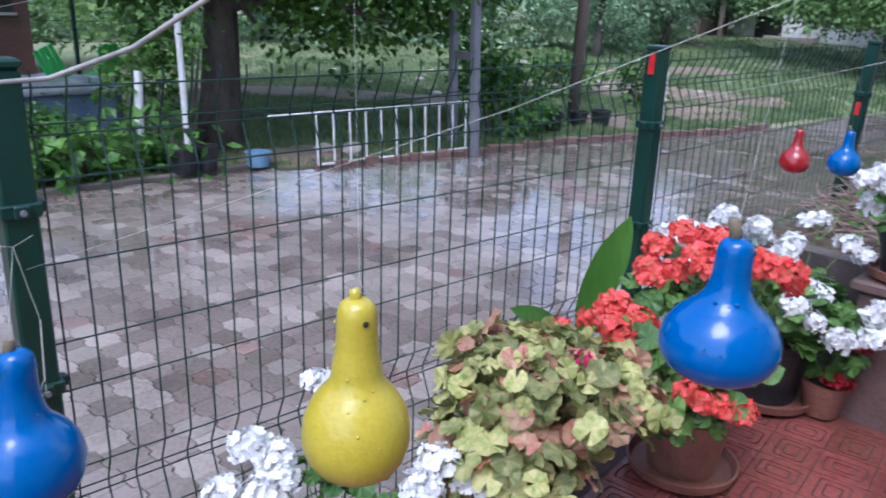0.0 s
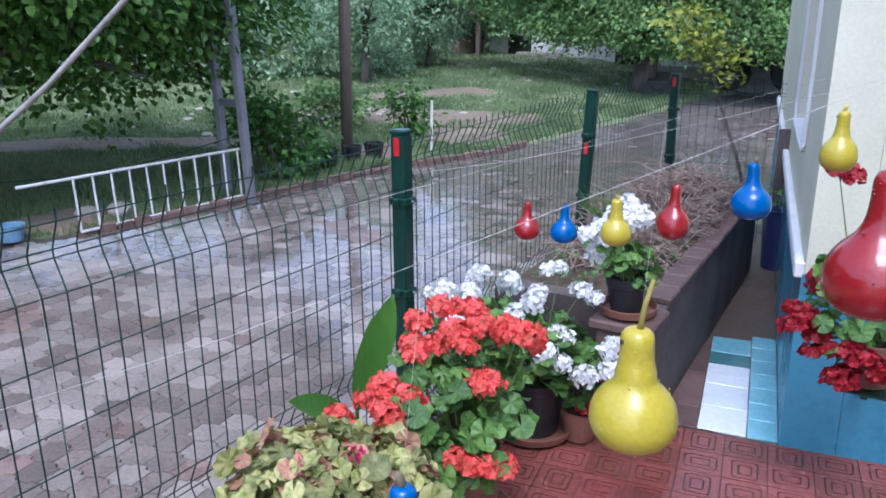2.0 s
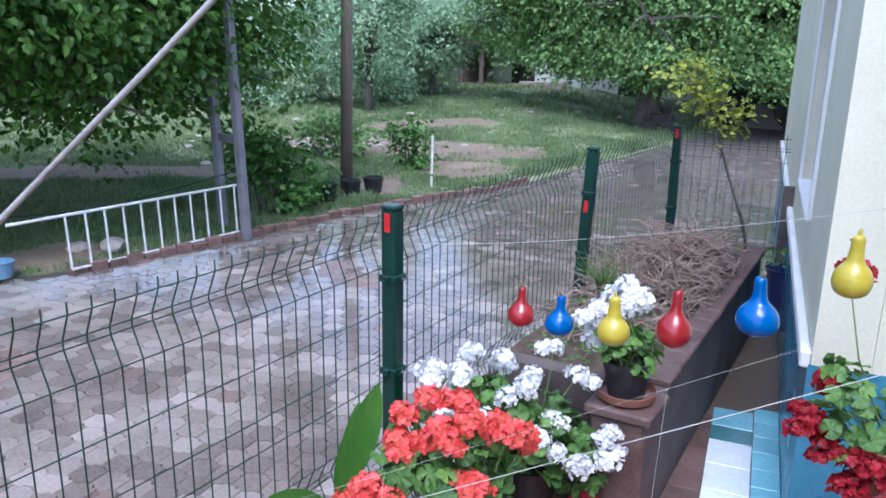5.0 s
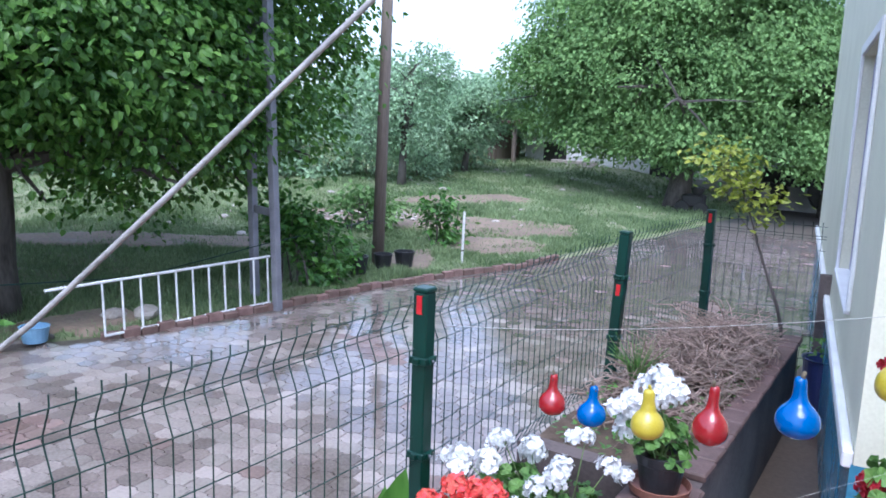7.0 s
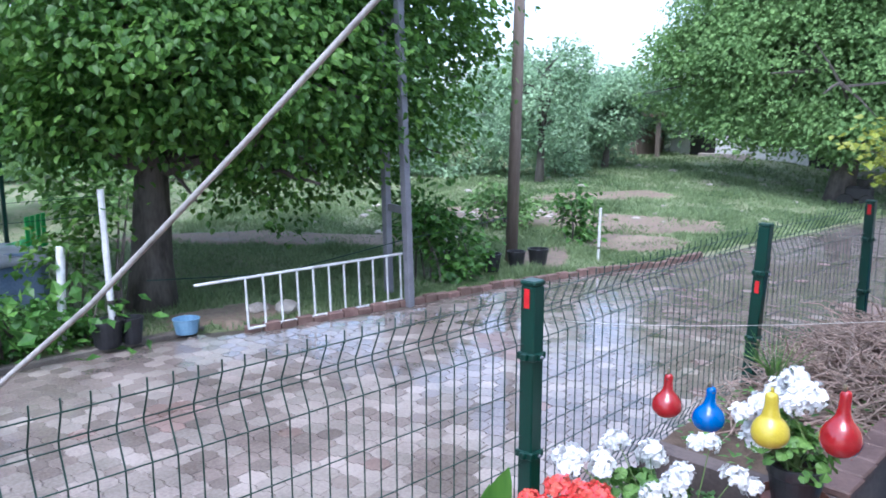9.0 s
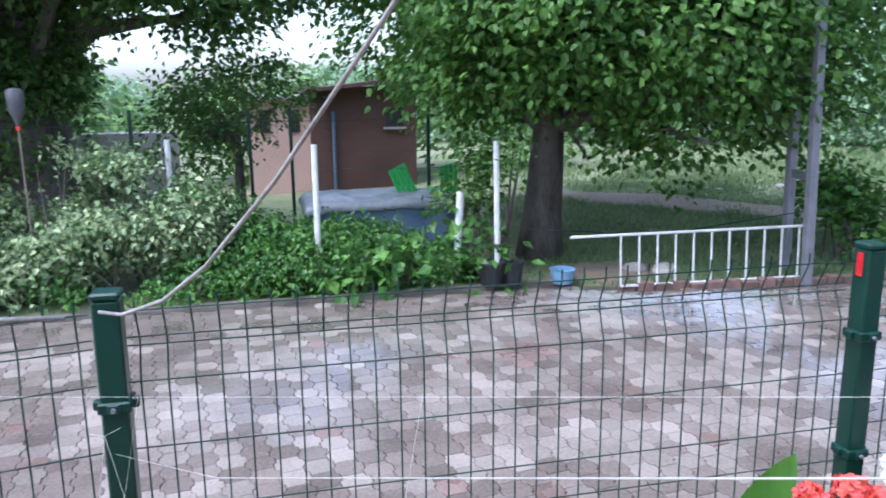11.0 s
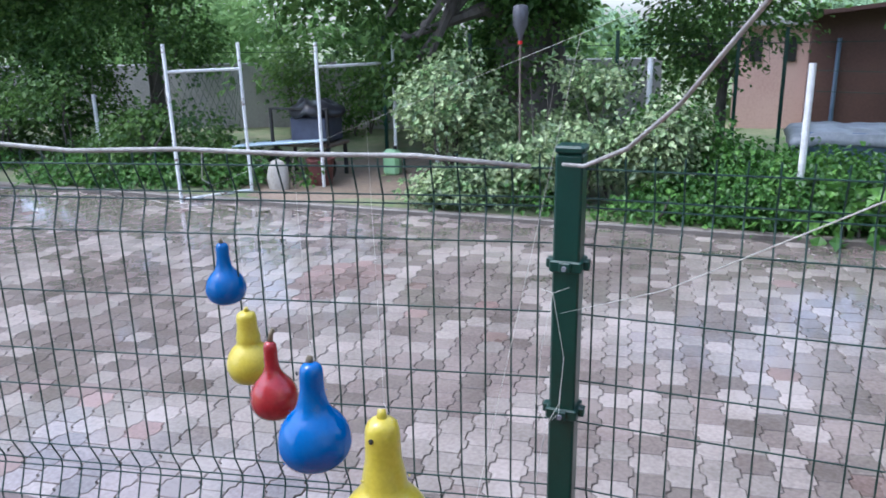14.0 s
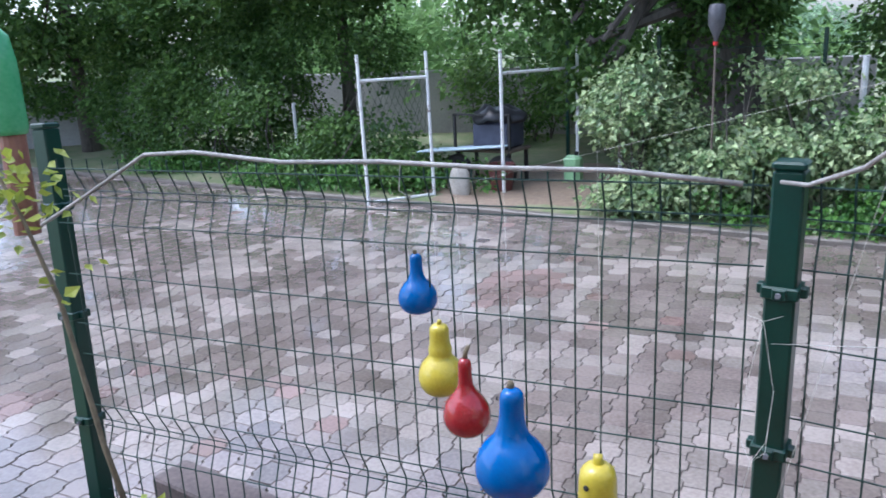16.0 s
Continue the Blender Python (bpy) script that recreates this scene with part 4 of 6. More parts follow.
sv, n, m = [], 22, 34
for j in range(m + 1):
    for i in range(n + 1):
        u, v = i / n * 2 - 1, j / m * 2 - 1
        e = max(abs(u), abs(v))
        z = 0.90 + 0.05 * noise.noise((u * 1.5, v * 2.5, 3)) + 0.025 * noise.noise((u * 5, v * 7, 6)) - 0.05 * u * u - 0.03 * v * v - (0.10 + 0.05 * noise.noise((u * 4, v * 4, 9)) if e > 0.97 else 0.0)
        sv.append((u * 0.66, v * 1.07, z))
sheet.add(sv, [(j * (n + 1) + i, j * (n + 1) + i + 1, (j + 1) * (n + 1) + i + 1, (j + 1) * (n + 1) + i) for j in range(m) for i in range(n)])
lid = part("sheet", sheet, M_tarp, tank, "slumped wet grey sheet", smooth=True)
lid.modifiers.new("thickness", "SOLIDIFY").thickness = 0.02
part("number_panel", Geo().box((0.605, -0.1, 0.28), (0.02, 0.66, 0.16)), M_white_paint, tank, "plain white panel")
for y in (0.78, 1.35):
    ch = thing("garden_chair", "upturned bright green plastic garden chair", "chair", "green chairs", (-8.2, 2.1 + y - 0.35, GROUND + 0.84))
    ch.matrix_basis = pose(-8.15, 1.75 + y, GROUND + 0.84, 20 - 14 * (y > 1), -12 + 20 * (y > 1), 25)
    for k in range(4):
        part("slat", Geo().box((0, -0.12 + 0.08 * k, 0.22), (0.02, 0.065, 0.44), b=0.006), M_green_plastic, ch)
    part("seat", Geo().box((-0.16, 0, 0.02), (0.34, 0.36, 0.03), b=0.01), M_green_plastic, ch)

# scrap behind the gate frames
M_sheet = mat("bluish_sheet_metal", (0.30, 0.42, 0.48), (0.42, 0.54, 0.60), 5, 0.35, 0.2)
jb = thing("scrap_cart", "dark handcart loaded with a box and a crumpled black cover", "cart", at=(-7.9, -5.5, GROUND))
part("deck", Geo().box((0, 0, 0.52), (0.62, 1.0, 0.05), b=0.01), M_wood_pole, jb)
for x in (-0.26, 0.26):
    for y in (-0.44, 0.44):
        part("leg", Geo().box((x, y, 0.26), (0.05, 0.05, 0.5), b=0.006), M_dark, jb)
for y in (-0.47, 0.47):
    part("upright", Geo().box((0.29, y, 0.78), (0.04, 0.04, 0.56), b=0.004), M_dark, jb)
    part("wheel", Geo().lathe([(0.02, -0.05), (0.2, -0.05), (0.24, -0.02), (0.24, 0.02), (0.2, 0.05), (0.02, 0.05)], (0.37, y * 0.8, 0.24), 20, pose(0, 0, 0, 0, 90, 0)), M_dark, jb, "black wheel")
part("top_rail", Geo().box((0.29, 0, 1.05), (0.04, 0.98, 0.03), b=0.004), M_dark, jb)
part("box", Geo().box((0.0, 0.12, 0.74), (0.5, 0.62, 0.38), b=0.03), mat("dull_blue_box", (0.035, 0.04, 0.07), (0.07, 0.08, 0.12), 6, 0.5, 0.2), jb, "dull dark blue box")
M_bag = mat("black_plastic_sheet", (0.010, 0.010, 0.012), (0.03, 0.03, 0.034), 9, 0.35, 0.4, 40)
bag = Geo().lathe([(0.20, 0.93), (0.32, 0.94), (0.34, 1.0), (0.29, 1.08), (0.18, 1.13), (0.06, 1.15), (0.005, 1.15)], (0.0, 0.1, 0), 26)
bag.v = [(x * (1 + 0.45 * noise.noise((x * 5, y * 5, z * 3))), y * (1.25 + 0.4 * noise.noise((x * 5, y * 4, z * 4 + 5))), z + 0.12 * noise.noise((x * 8, y * 8, 2))) for x, y, z in bag.v]
part("cover", bag, M_bag, jb, "crumpled black plastic cover", smooth=True)
# corrugated sheet leaning out over the cart's side
cs = thing("corrugated_sheet", "bluish corrugated metal sheet lying on the cart", "metal sheet", at=(-7.55, -5.75, GROUND + 0.56))
cg = Geo()
cv = []
for i in range(41):
    u = i / 40 * 0.55 - 0.275
    for y in (-0.7, 0.7):
        for dz in (0.0, 0.004):
            cv.append((u, y, 0.016 * math.sin(i * 1.25) + dz + 0.05 * u))
cg.add(cv, [q for i in range(40) for q in ((4 * i + 1, 4 * i + 5, 4 * i + 7, 4 * i + 3), (4 * i, 4 * i + 2, 4 * i + 6, 4 * i + 4), (4 * i, 4 * i + 4, 4 * i + 5, 4 * i + 1), (4 * i + 2, 4 * i + 3, 4 * i + 7, 4 * i + 6))])
part("sheet_metal", cg, M_sheet, cs, m=pose(0, 0, 0, 4, 0, 8))
M_maroon = mat("maroon_plastic", (0.10, 0.03, 0.03), (0.17, 0.06, 0.05), 6, 0.5, 0.2)
mp = thing("maroon_tub", "dull maroon plastic tub standing beside the cart", "tub", at=(-7.3, -5.0, GROUND))
part("tub_body", Geo().lathe([(0.15, 0), (0.19, 0.36), (0.205, 0.37), (0.205, 0.40), (0.18, 0.40), (0.17, 0.34)], (0, 0, 0), 20), M_maroon, mp)
sk = thing("cement_sack", "slumped beige paper sack at the yard edge", "sack", at=(-6.75, -5.35, GROUND))
sv = Geo().lathe([(0.005, 0), (0.12, 0.0), (0.16, 0.05), (0.155, 0.2), (0.14, 0.34), (0.09, 0.42), (0.03, 0.44), (0.004, 0.43)], (0, 0, 0), 20)
sv.v = [(x * (0.75 + 0.25 * noise.noise((x * 7, y * 7, z * 6))), y * (1 + 0.3 * noise.noise((x * 7, y * 6, z * 5 + 4))), z * (1 + 0.1 * noise.noise((x * 9, y * 9, 1)))) for x, y, z in sv.v]
part("sack_body", sv, mat("beige_paper", (0.32, 0.29, 0.24), (0.5, 0.46, 0.4), 6, 0.8, 0.5, 40), sk, smooth=True)
jc = thing("jerry_can", "pale green plastic canister on the ground", "canister", at=(-8.2, -4.3, GROUND))
part("canister_body", Geo().box((0, 0, 0.22), (0.2, 0.26, 0.4), b=0.05), mat("pale_green_plastic", (0.25, 0.5, 0.25), (0.35, 0.6, 0.32), 4, 0.4, 0.05), jc)
part("spout", Geo().tube([(0, 0.05, 0.42), (0, 0.05, 0.47)], 0.03, 10), M_dark, jc)
bt = thing("bottle_feeder", "clear plastic bottle upside down on a stick above the hedge", "bottle", at=(-6.6, -1.9, -1.0))
part("stick", Geo().tube([(0, 0, -0.7), (0, 0, 1.25)], 0.012, 6), M_wood_pole, bt)
M_plastic = mat("cloudy_plastic", (0.12, 0.12, 0.13), (0.2, 0.2, 0.22), 6, 0.2, 0.1, thin=0.5)
part("bottle_body", Geo().lathe([(0.02, 1.2), (0.025, 1.25), (0.06, 1.33), (0.085, 1.38), (0.085, 1.58), (0.05, 1.6)], (0, 0, 0), 16), M_plastic, bt, smooth=True)
part("neck_ring", Geo().tube([(0, 0, 1.17), (0, 0, 1.21)], 0.026, 10), M_red_tape, bt)

# pots along the kerb and oddments
M_black_pot = mat("black_plastic_pot", (0.012, 0.012, 0.014), (0.03, 0.03, 0.034), 8, 0.4, 0.15)
for k, (x, y, r0) in enumerate(((-5.9, 9.1, 0.16), (-5.75, 9.55, 0.15), (-5.65, 10.0, 0.17), (-6.1, 3.1, 0.17), (-6.05, 3.0 + 0.35, 0.12), (-6.4, 8.7, 0.18))):
    pb = thing("plastic_pot", "black plastic plant tub standing by the kerb", "pot", "kerb tubs", (x, y, GROUND + 0.02))
    part("tub", Geo().lathe([(r0 * 0.78, 0), (r0, 0.26), (r0 * 1.06, 0.26), (r0 * 1.06, 0.29), (r0 * 0.94, 0.29), (r0 * 0.9, 0.24)], (0, 0, 0), 16), M_black_pot, pb)
    part("earth", Geo().lathe([(r0 * 0.9, 0.235), (0.01, 0.25)], (0, 0, 0), 16), M_soil, pb)
bk = thing("blue_bucket", "pale blue plastic tub at the tree foot", "bucket", at=(-6.0, 3.95, GROUND + 0.02))
part("bucket_body", Geo().lathe([(0.12, 0), (0.15, 0.16), (0.16, 0.17), (0.14, 0.17), (0.11, 0.02)], (0, 0, 0), 18), mat("pale_blue_plastic", (0.13, 0.26, 0.4), (0.22, 0.38, 0.53), 5, 0.4, 0.1), bk)
M_stone = mat("pale_field_stone", (0.30, 0.26, 0.22), (0.48, 0.43, 0.38), 6, 0.85, 0.8, 40, rand=0.2)


def boulder(x, y, z, s, seed):
    r = random.Random(seed)
    bm = bmesh.new()
    bmesh.ops.create_icosphere(bm, subdivisions=2, radius=1)
    for v in bm.verts:
        k = 1 + 0.25 * noise.noise(v.co * 1.4 + Vector((seed, 0, 0)))
        v.co = Vector((v.co.x * s * k * r.uniform(0.98, 1.02), v.co.y * s * 1.3 * k, v.co.z * s * 0.6 * k))
    me = bpy.data.meshes.new("field_stone")
    bm.to_mesh(me)
    bm.free()
    me.materials.append(M_stone)
    ob = tagged(new("field_stone", me), "rough pale field stone lying on the grass", "stone", "field stones")
    ob.matrix_basis = pose(x, y, z, 0, 0, r.uniform(0, 360))


r = random.Random(5)
boulder(-6.0, 5.3, GROUND + 0.08, 0.16, 3)
boulder(-6.2, 5.0, GROUND + 0.08, 0.13, 4)
for k in range(46):
    y = r.uniform(9.5, 24)
    x = kerb_x(y) - r.uniform(1.2, 9)
    boulder(x, y, swell(x, y) + 0.01, r.uniform(0.04, 0.13), 10 + k)
for k in range(60):
    f, q = r.gauss(0, 0.9), r.gauss(0, 0.35)
    x, y = -9.4 + 0.68 * f - 0.73 * q, 13.6 + 0.73 * f + 0.68 * q
    boulder(x, y, swell(x, y) + 0.04, r.uniform(0.025, 0.085), 80 + k)
lg = thing("plank_pile", "weathered planks stacked on the rubble", "planks", at=(-10.6, 14.6, swell(-10.6, 14.6) + 0.03))
for k in range(5):
    part("plank", Geo().box((0, 0.02 * k, 0.05 + 0.05 * k), (1.1 - 0.08 * k, 0.22, 0.045), pose(0, 0, 0, 0, 0, 20 + 9 * (k % 3)), b=0.006), M_wood_pole, lg)

# far white building and tractor shed
M_whitewash = mat("peeling_whitewash", (0.55, 0.545, 0.53), (0.84, 0.84, 0.83), 0.9, 0.85, 0.4, 6)
fb = thing("farm_building", "long low farm building with peeling whitewash", "building", at=(-4.9, 27.6, GROUND + 0.1), turn=-8)
part("wall", Geo().box((0, 0.0, 0.9), (17, 0.5, 2.4)), M_whitewash, fb, "peeling whitewashed wall")
part("base_course", Geo().box((0, -0.28, 0.2), (17, 0.1, 0.9)), M_concrete, fb)
part("roof", Geo().box((0, 1.75, 2.28), (17.6, 3.5, 0.18), pose(0, 0, 0, 6, 0, 0)), M_brown_house, fb, "low brown roof")
for x in (-7.0, -2.2, 3.0):
    part("door", Geo().box((x, -0.26, 0.75), (1.1, 0.06, 1.9)), M_dark, fb, "dark opening")
part("porch_roof", Geo().box((-8.4, -1.0, 2.55), (1.7, 2.6, 0.12), pose(0, 0, 0, 5, 0, 0), b=0.02), M_brown_house, fb, "weathered porch roof")
for x in (-9.0, -7.8):
    part("porch_post", Geo().box((x, -2.0, 1.3), (0.14, 0.14, 2.5), b=0.01), M_wood_pole, fb)
part("porch_screen", Geo().box((-8.85, -1.1, 1.25), (0.08, 1.7, 1.9)), M_wood_pole, fb, "dark board screen")
for k in range(4):
    part("step", Geo().box((-5.9, -0.5 - 0.32 * k, 0.95 - 0.17 * k), (2.0, 0.36, 0.16), b=0.015), M_stone, fb)
eng = thing("old_engine", "black scrap engine on a small wheeled frame beside the tree trunk", "machine", at=(-4.3, 21.9, GROUND + 0.08))
part("engine_block", Geo().box((0, 0, 0.42), (0.62, 0.4, 0.36), b=0.05), M_dark, eng)
part("funnel", Geo().lathe([(0.12, 0.58), (0.14, 0.62), (0.2, 0.78), (0.19, 0.79)], (0.1, 0, 0), 14), M_dark, eng)
part("tow_bar", Geo().tube([(-0.3, 0, 0.3), (-0.75, 0.1, 0.12)], 0.03, 6), M_dark, eng)
for x in (-0.25, 0.28):
    part("wheel", Geo().lathe([(0.03, -0.04), (0.2, -0.04), (0.22, 0), (0.2, 0.04), (0.03, 0.04)], (x, -0.26, 0.2), 18, pose(0, 0, 0, 90, 0, 0)), M_dark, eng, "black wheel")
tr = thing("tractor", "dark old tractor parked under the trees", "tractor", at=(-2.2, 26.2, GROUND + 0.12))
part("bonnet", Geo().box((-0.4, 0, 1.0), (1.6, 0.7, 0.6), b=0.08), M_dark, tr)
part("cab_frame", Geo().box((0.8, 0, 1.3), (0.8, 0.9, 1.0), b=0.08), M_dark, tr)
for x, rr in ((-0.9, 0.42), (0.9, 0.62)):
    for y in (-0.6, 0.6):
        w = part("wheel", Geo().lathe([(0.1, -0.13), (rr * 0.9, -0.13), (rr, -0.08), (rr, 0.08), (rr * 0.9, 0.13), (0.1, 0.13)], (x, y, rr), 20, pose(0, 0, 0, 90, 0, 0)), M_dark, tr, "black tyre")
        part("rim", Geo().lathe([(0.05, -0.14), (rr * 0.4, -0.14), (rr * 0.4, 0.14), (0.05, 0.14)], (x, y, rr), 16, pose(0, 0, 0, 90, 0, 0)), M_steel, w, "grey rim")


# ---- plants in pots ----
M_terra = mat("terracotta_plastic", (0.16, 0.065, 0.045), (0.27, 0.12, 0.085), 6, 0.5, 0.2, 60)
M_ger_leaf = mat("geranium_leaf", (0.05, 0.13, 0.025), (0.14, 0.27, 0.06), 14, 0.5, 0.15, 60, island=0.35, thin=0.25)
M_pale_leaf = mat("yellowing_geranium_leaf", (0.14, 0.215, 0.036), (0.45, 0.43, 0.175), 28, 0.5, 0.15, 60, island=0.45, thin=0.25)
M_pink_leaf = mat("reddened_geranium_leaf", (0.45, 0.11, 0.10), (0.56, 0.36, 0.22), 14, 0.5, 0.15, 60, island=0.3, thin=0.25)
M_stalk = mat("green_stalk", (0.09, 0.16, 0.04), (0.17, 0.24, 0.08), 12, 0.6, 0.0)
M_coral = mat("coral_petals", (0.66, 0.045, 0.03), (0.86, 0.15, 0.12), 22, 0.5, 0.0, 80, island=0.3, thin=0.2)
M_whitepet = mat("white_petals", (0.76, 0.76, 0.76), (0.90, 0.90, 0.90), 22, 0.5, 0.0, 80, island=0.14, thin=0.15)
M_crim = mat("crimson_petals", (0.26, 0.006, 0.015), (0.45, 0.015, 0.03), 22, 0.5, 0.0, 80, island=0.3, thin=0.25)
M_magenta = mat("magenta_petals", (0.55, 0.01, 0.10), (0.72, 0.04, 0.18), 22, 0.5, 0.0, 80, island=0.2, thin=0.3)
M_canna = mat("broad_canna_leaf", (0.045, 0.14, 0.02), (0.09, 0.22, 0.035), 3, 0.35, 0.1, 30, thin=0.25, stretch=(1, 1, 0.2))


def flower_mesh(name, material, R, florets, petal, seed):
    """A domed umbel: separate five-petalled florets, each cupped on its own level."""
    r = random.Random(seed)
    g = Geo()
    for k in range(florets):
        f = (k + 0.5) / florets
        ct = 1 - 1.35 * f
        a = k * 2.39996 + r.uniform(-0.3, 0.3)
        st = math.sqrt(max(0, 1 - ct * ct))
        n = Vector((st * math.cos(a), st * math.sin(a), ct))
        c = Vector((n.x, n.y, n.z * 0.8)) * R * r.uniform(0.72, 1.28)
        n = (n + Vector((r.gauss(0, 0.28), r.gauss(0, 0.28), r.gauss(0, 0.28)))).normalized()
        s = n.orthogonal().normalized()
        u = n.cross(s)
        t0 = r.uniform(0, 6.28)
        cup = r.uniform(0.05, 0.5)
        for q in range(5):
            b = t0 + q * 1.2566 + r.uniform(-0.15, 0.15)
            d = (s * math.cos(b) + u * math.sin(b) + n * cup).normalized()
            w = d.cross(n).normalized()
            up = w.cross(d)
            ln, wd = petal * r.uniform(0.8, 1.1), petal * r.uniform(0.36, 0.5)
            curl = r.uniform(-0.25, 0.3)
            p = [c, c + d * ln * 0.5 + w * wd - up * wd * 0.15, c + d * ln * 0.92 + w * wd * 0.75 + up * ln * curl, c + d * ln + up * ln * (curl - 0.1), c + d * ln * 0.92 - w * wd * 0.75 + up * ln * curl, c + d * ln * 0.5 - w * wd - up * wd * 0.15]
            g.add(p, [(0, 1, 2, 3), (0, 3, 4, 5)])
    g.lathe([(0.002, -R * 0.5), (R * 0.4, -R * 0.1), (R * 0.3, R * 0.2), (0.002, R * 0.3)], (0, 0, 0), 8)
    return g.mesh(name, material)


FL = {"coral": [flower_mesh("flower_head", M_coral, 0.045, 34, 0.021, k) for k in range(5)],
      "white": [flower_mesh("flower_head", M_whitepet, 0.044, 30, 0.020, 5 + k) for k in range(5)],
      "crimson": [flower_mesh("flower_head", M_crim, 0.042, 32, 0.021, 19 + k) for k in range(3)],
      "magenta": [flower_mesh("flower_head", M_magenta, 0.026, 5, 0.026, 12)]}


def round_leaf(g, c, n, r, seed):
    """A round scalloped geranium leaf: a notch at the stalk, folded rays, a wavy rim that droops."""
    q = random.Random(seed)
    n = Vector(n).normalized()
    s = n.orthogonal().normalized()
    u = n.cross(s)
    t0 = q.uniform(0, 6.28)
    c = Vector(c)
    dome, wave, ph = q.uniform(-0.35, 0.22), q.uniform(0.06, 0.2), q.uniform(0, 6.28)
    m = 28
    vs = [c - n * r * 0.12]
    for k, f in ((0, 0.45), (1, 0.8), (2, 1.0)):
        for i in range(m + 1):
            a = t0 + 0.22 + (6.283 - 0.44) * i / m
            fold = 0.10 * math.cos(7 * (a - t0)) * f
            rr = r * f * (1 + (0.07 * abs(math.cos(3.5 * (a - t0))) + 0.03 * (i % 2) - 0.03 if k == 2 else 0))
            z = r * (dome * f * f + fold + wave * f * f * math.sin(3 * a + ph) - 0.12 * (1 - f))
            vs.append(c + (s * math.cos(a) + u * math.sin(a)) * rr + n * z)
    w = m + 1
    fs = [(0, i, i + 1) for i in range(1, m + 1)]
    for k in range(2):
        o = 1 + k * w
        fs += [(o + i, o + w + i, o + w + i + 1, o + i + 1) for i in range(m)]
    g.add(vs, fs)


def pot_mesh(r0, h, rim=0.015):
    return Geo().lathe([(r0 * 0.72, 0.0), (r0 * 0.95, h - 0.05), (r0, h - 0.045), (r0 + rim * 0.4, h), (r0 - 0.012, h), (r0 - 0.018, h - 0.03)], (0, 0, 0), 28)


def geranium(label, base, pot_r, pot_h, pot_mat, saucer, heads, kind, blobs, leaves, leaf_r, leafmat, seed, extra=None):
    r = random.Random(seed)
    ob = thing("geranium", label, "plant", "potted geraniums", base)
    b = Vector(base)
    part("pot", pot_mesh(pot_r, pot_h), pot_mat, ob, smooth=False)
    part("soil", Geo().lathe([(pot_r - 0.014, pot_h - 0.032), (0.005, pot_h - 0.02)], (0, 0, 0), 20), M_soil, ob)
    if saucer:
        part("saucer", Geo().lathe([(pot_r * 0.9, -0.0), (pot_r * 1.18, 0.012), (pot_r * 1.25, 0.05), (pot_r * 1.2, 0.052), (pot_r * 1.1, 0.02), (0.01, 0.014)], (0, 0, 0), 28), M_terra, ob, "shallow reddish saucer")
    sg = Geo()
    top = Vector((0, 0, pot_h - 0.03))
    for hx, hy, hz in heads:
        e = Vector((hx, hy, hz)) - b
        s = top + Vector((r.gauss(0, 0.03), r.gauss(0, 0.03), 0))
        m1 = s + (e - s) * 0.55 + Vector((r.gauss(0, 0.03), r.gauss(0, 0.03), -0.02))
        sg.tube([s, m1, e], [0.006, 0.0035, 0.0022], 5, False)
    lg, lg2 = Geo(), Geo()
    vol = [q[3] * q[4] * q[5] for q in blobs]
    for k in range(leaves):
        q = r.choices(blobs, vol)[0]
        v = Vector((r.gauss(0, 1), r.gauss(0, 1), r.gauss(0.15, 1))).normalized()
        f = r.uniform(0.35, 1) ** 0.6
        c = Vector((q[0] + v.x * q[3] * f, q[1] + v.y * q[4] * f, q[2] + v.z * q[5] * f)) - b
        n = Vector((v.x * 0.6 + r.gauss(0, 0.3), v.y * 0.6 + r.gauss(0, 0.45), 0.75 + r.gauss(0, 0.3)))
        round_leaf(lg2 if extra and r.random() < extra[1] else lg, c, n, leaf_r * r.uniform(0.6, 1.2), seed * 1000 + k)
        if k % 3 == 0:
            sg.tube([top, top + (c - top) * 0.5 + Vector((0, 0, -0.02)), c - n.normalized() * leaf_r * 0.1], [0.004, 0.003, 0.0018], 4, False)
    part("stalk_work", sg, M_stalk, ob)
    part("foliage", lg, leafmat, ob, smooth=True)
    if lg2.v:
        part("reddened_foliage", lg2, extra[0], ob, "reddened leaves", smooth=True)
    full = list(heads)
    if len(heads) > 3:
        for hd in heads:
            for q in range(1):
                full.append((hd[0] + r.gauss(0, 0.04), hd[1] + r.gauss(0, 0.04), hd[2] + r.gauss(-0.02, 0.02)))
    for k, hd in enumerate(full):
        me = FL[kind][k % len(FL[kind])]
        sc = r.uniform(0.8, 1.15)
        part("flower_head", me, None, ob, m=Matrix.Translation(Vector(hd) - b) @ pose(0, 0, 0, r.uniform(-20, 20), r.uniform(-20, 20), r.uniform(0, 360)) @ Matrix.Scale(sc, 4))
    return ob


CORAL = [(0.49, 2.19, -0.65), (0.48, 2.01, -0.76), (0.65, 2.05, -0.68), (0.61, 2.26, -0.67), (0.78, 2.24, -0.69), (0.9, 2.24, -0.73), (0.47, 1.82, -0.86), (0.56, 1.83, -0.88), (0.39, 1.83, -0.95), (0.83, 1.99, -0.84), (0.46, 1.63, -1.03), (0.8, 1.8, -1.06), (0.9, 1.85, -1.09), (0.58, 1.72, -0.95), (0.32, 1.71, -0.97), (0.54, 2.05, -0.76), (0.72, 2.14, -0.66), (0.43, 2.1, -0.69), (0.86, 2.17, -0.69), (0.52, 1.74, -0.91)]
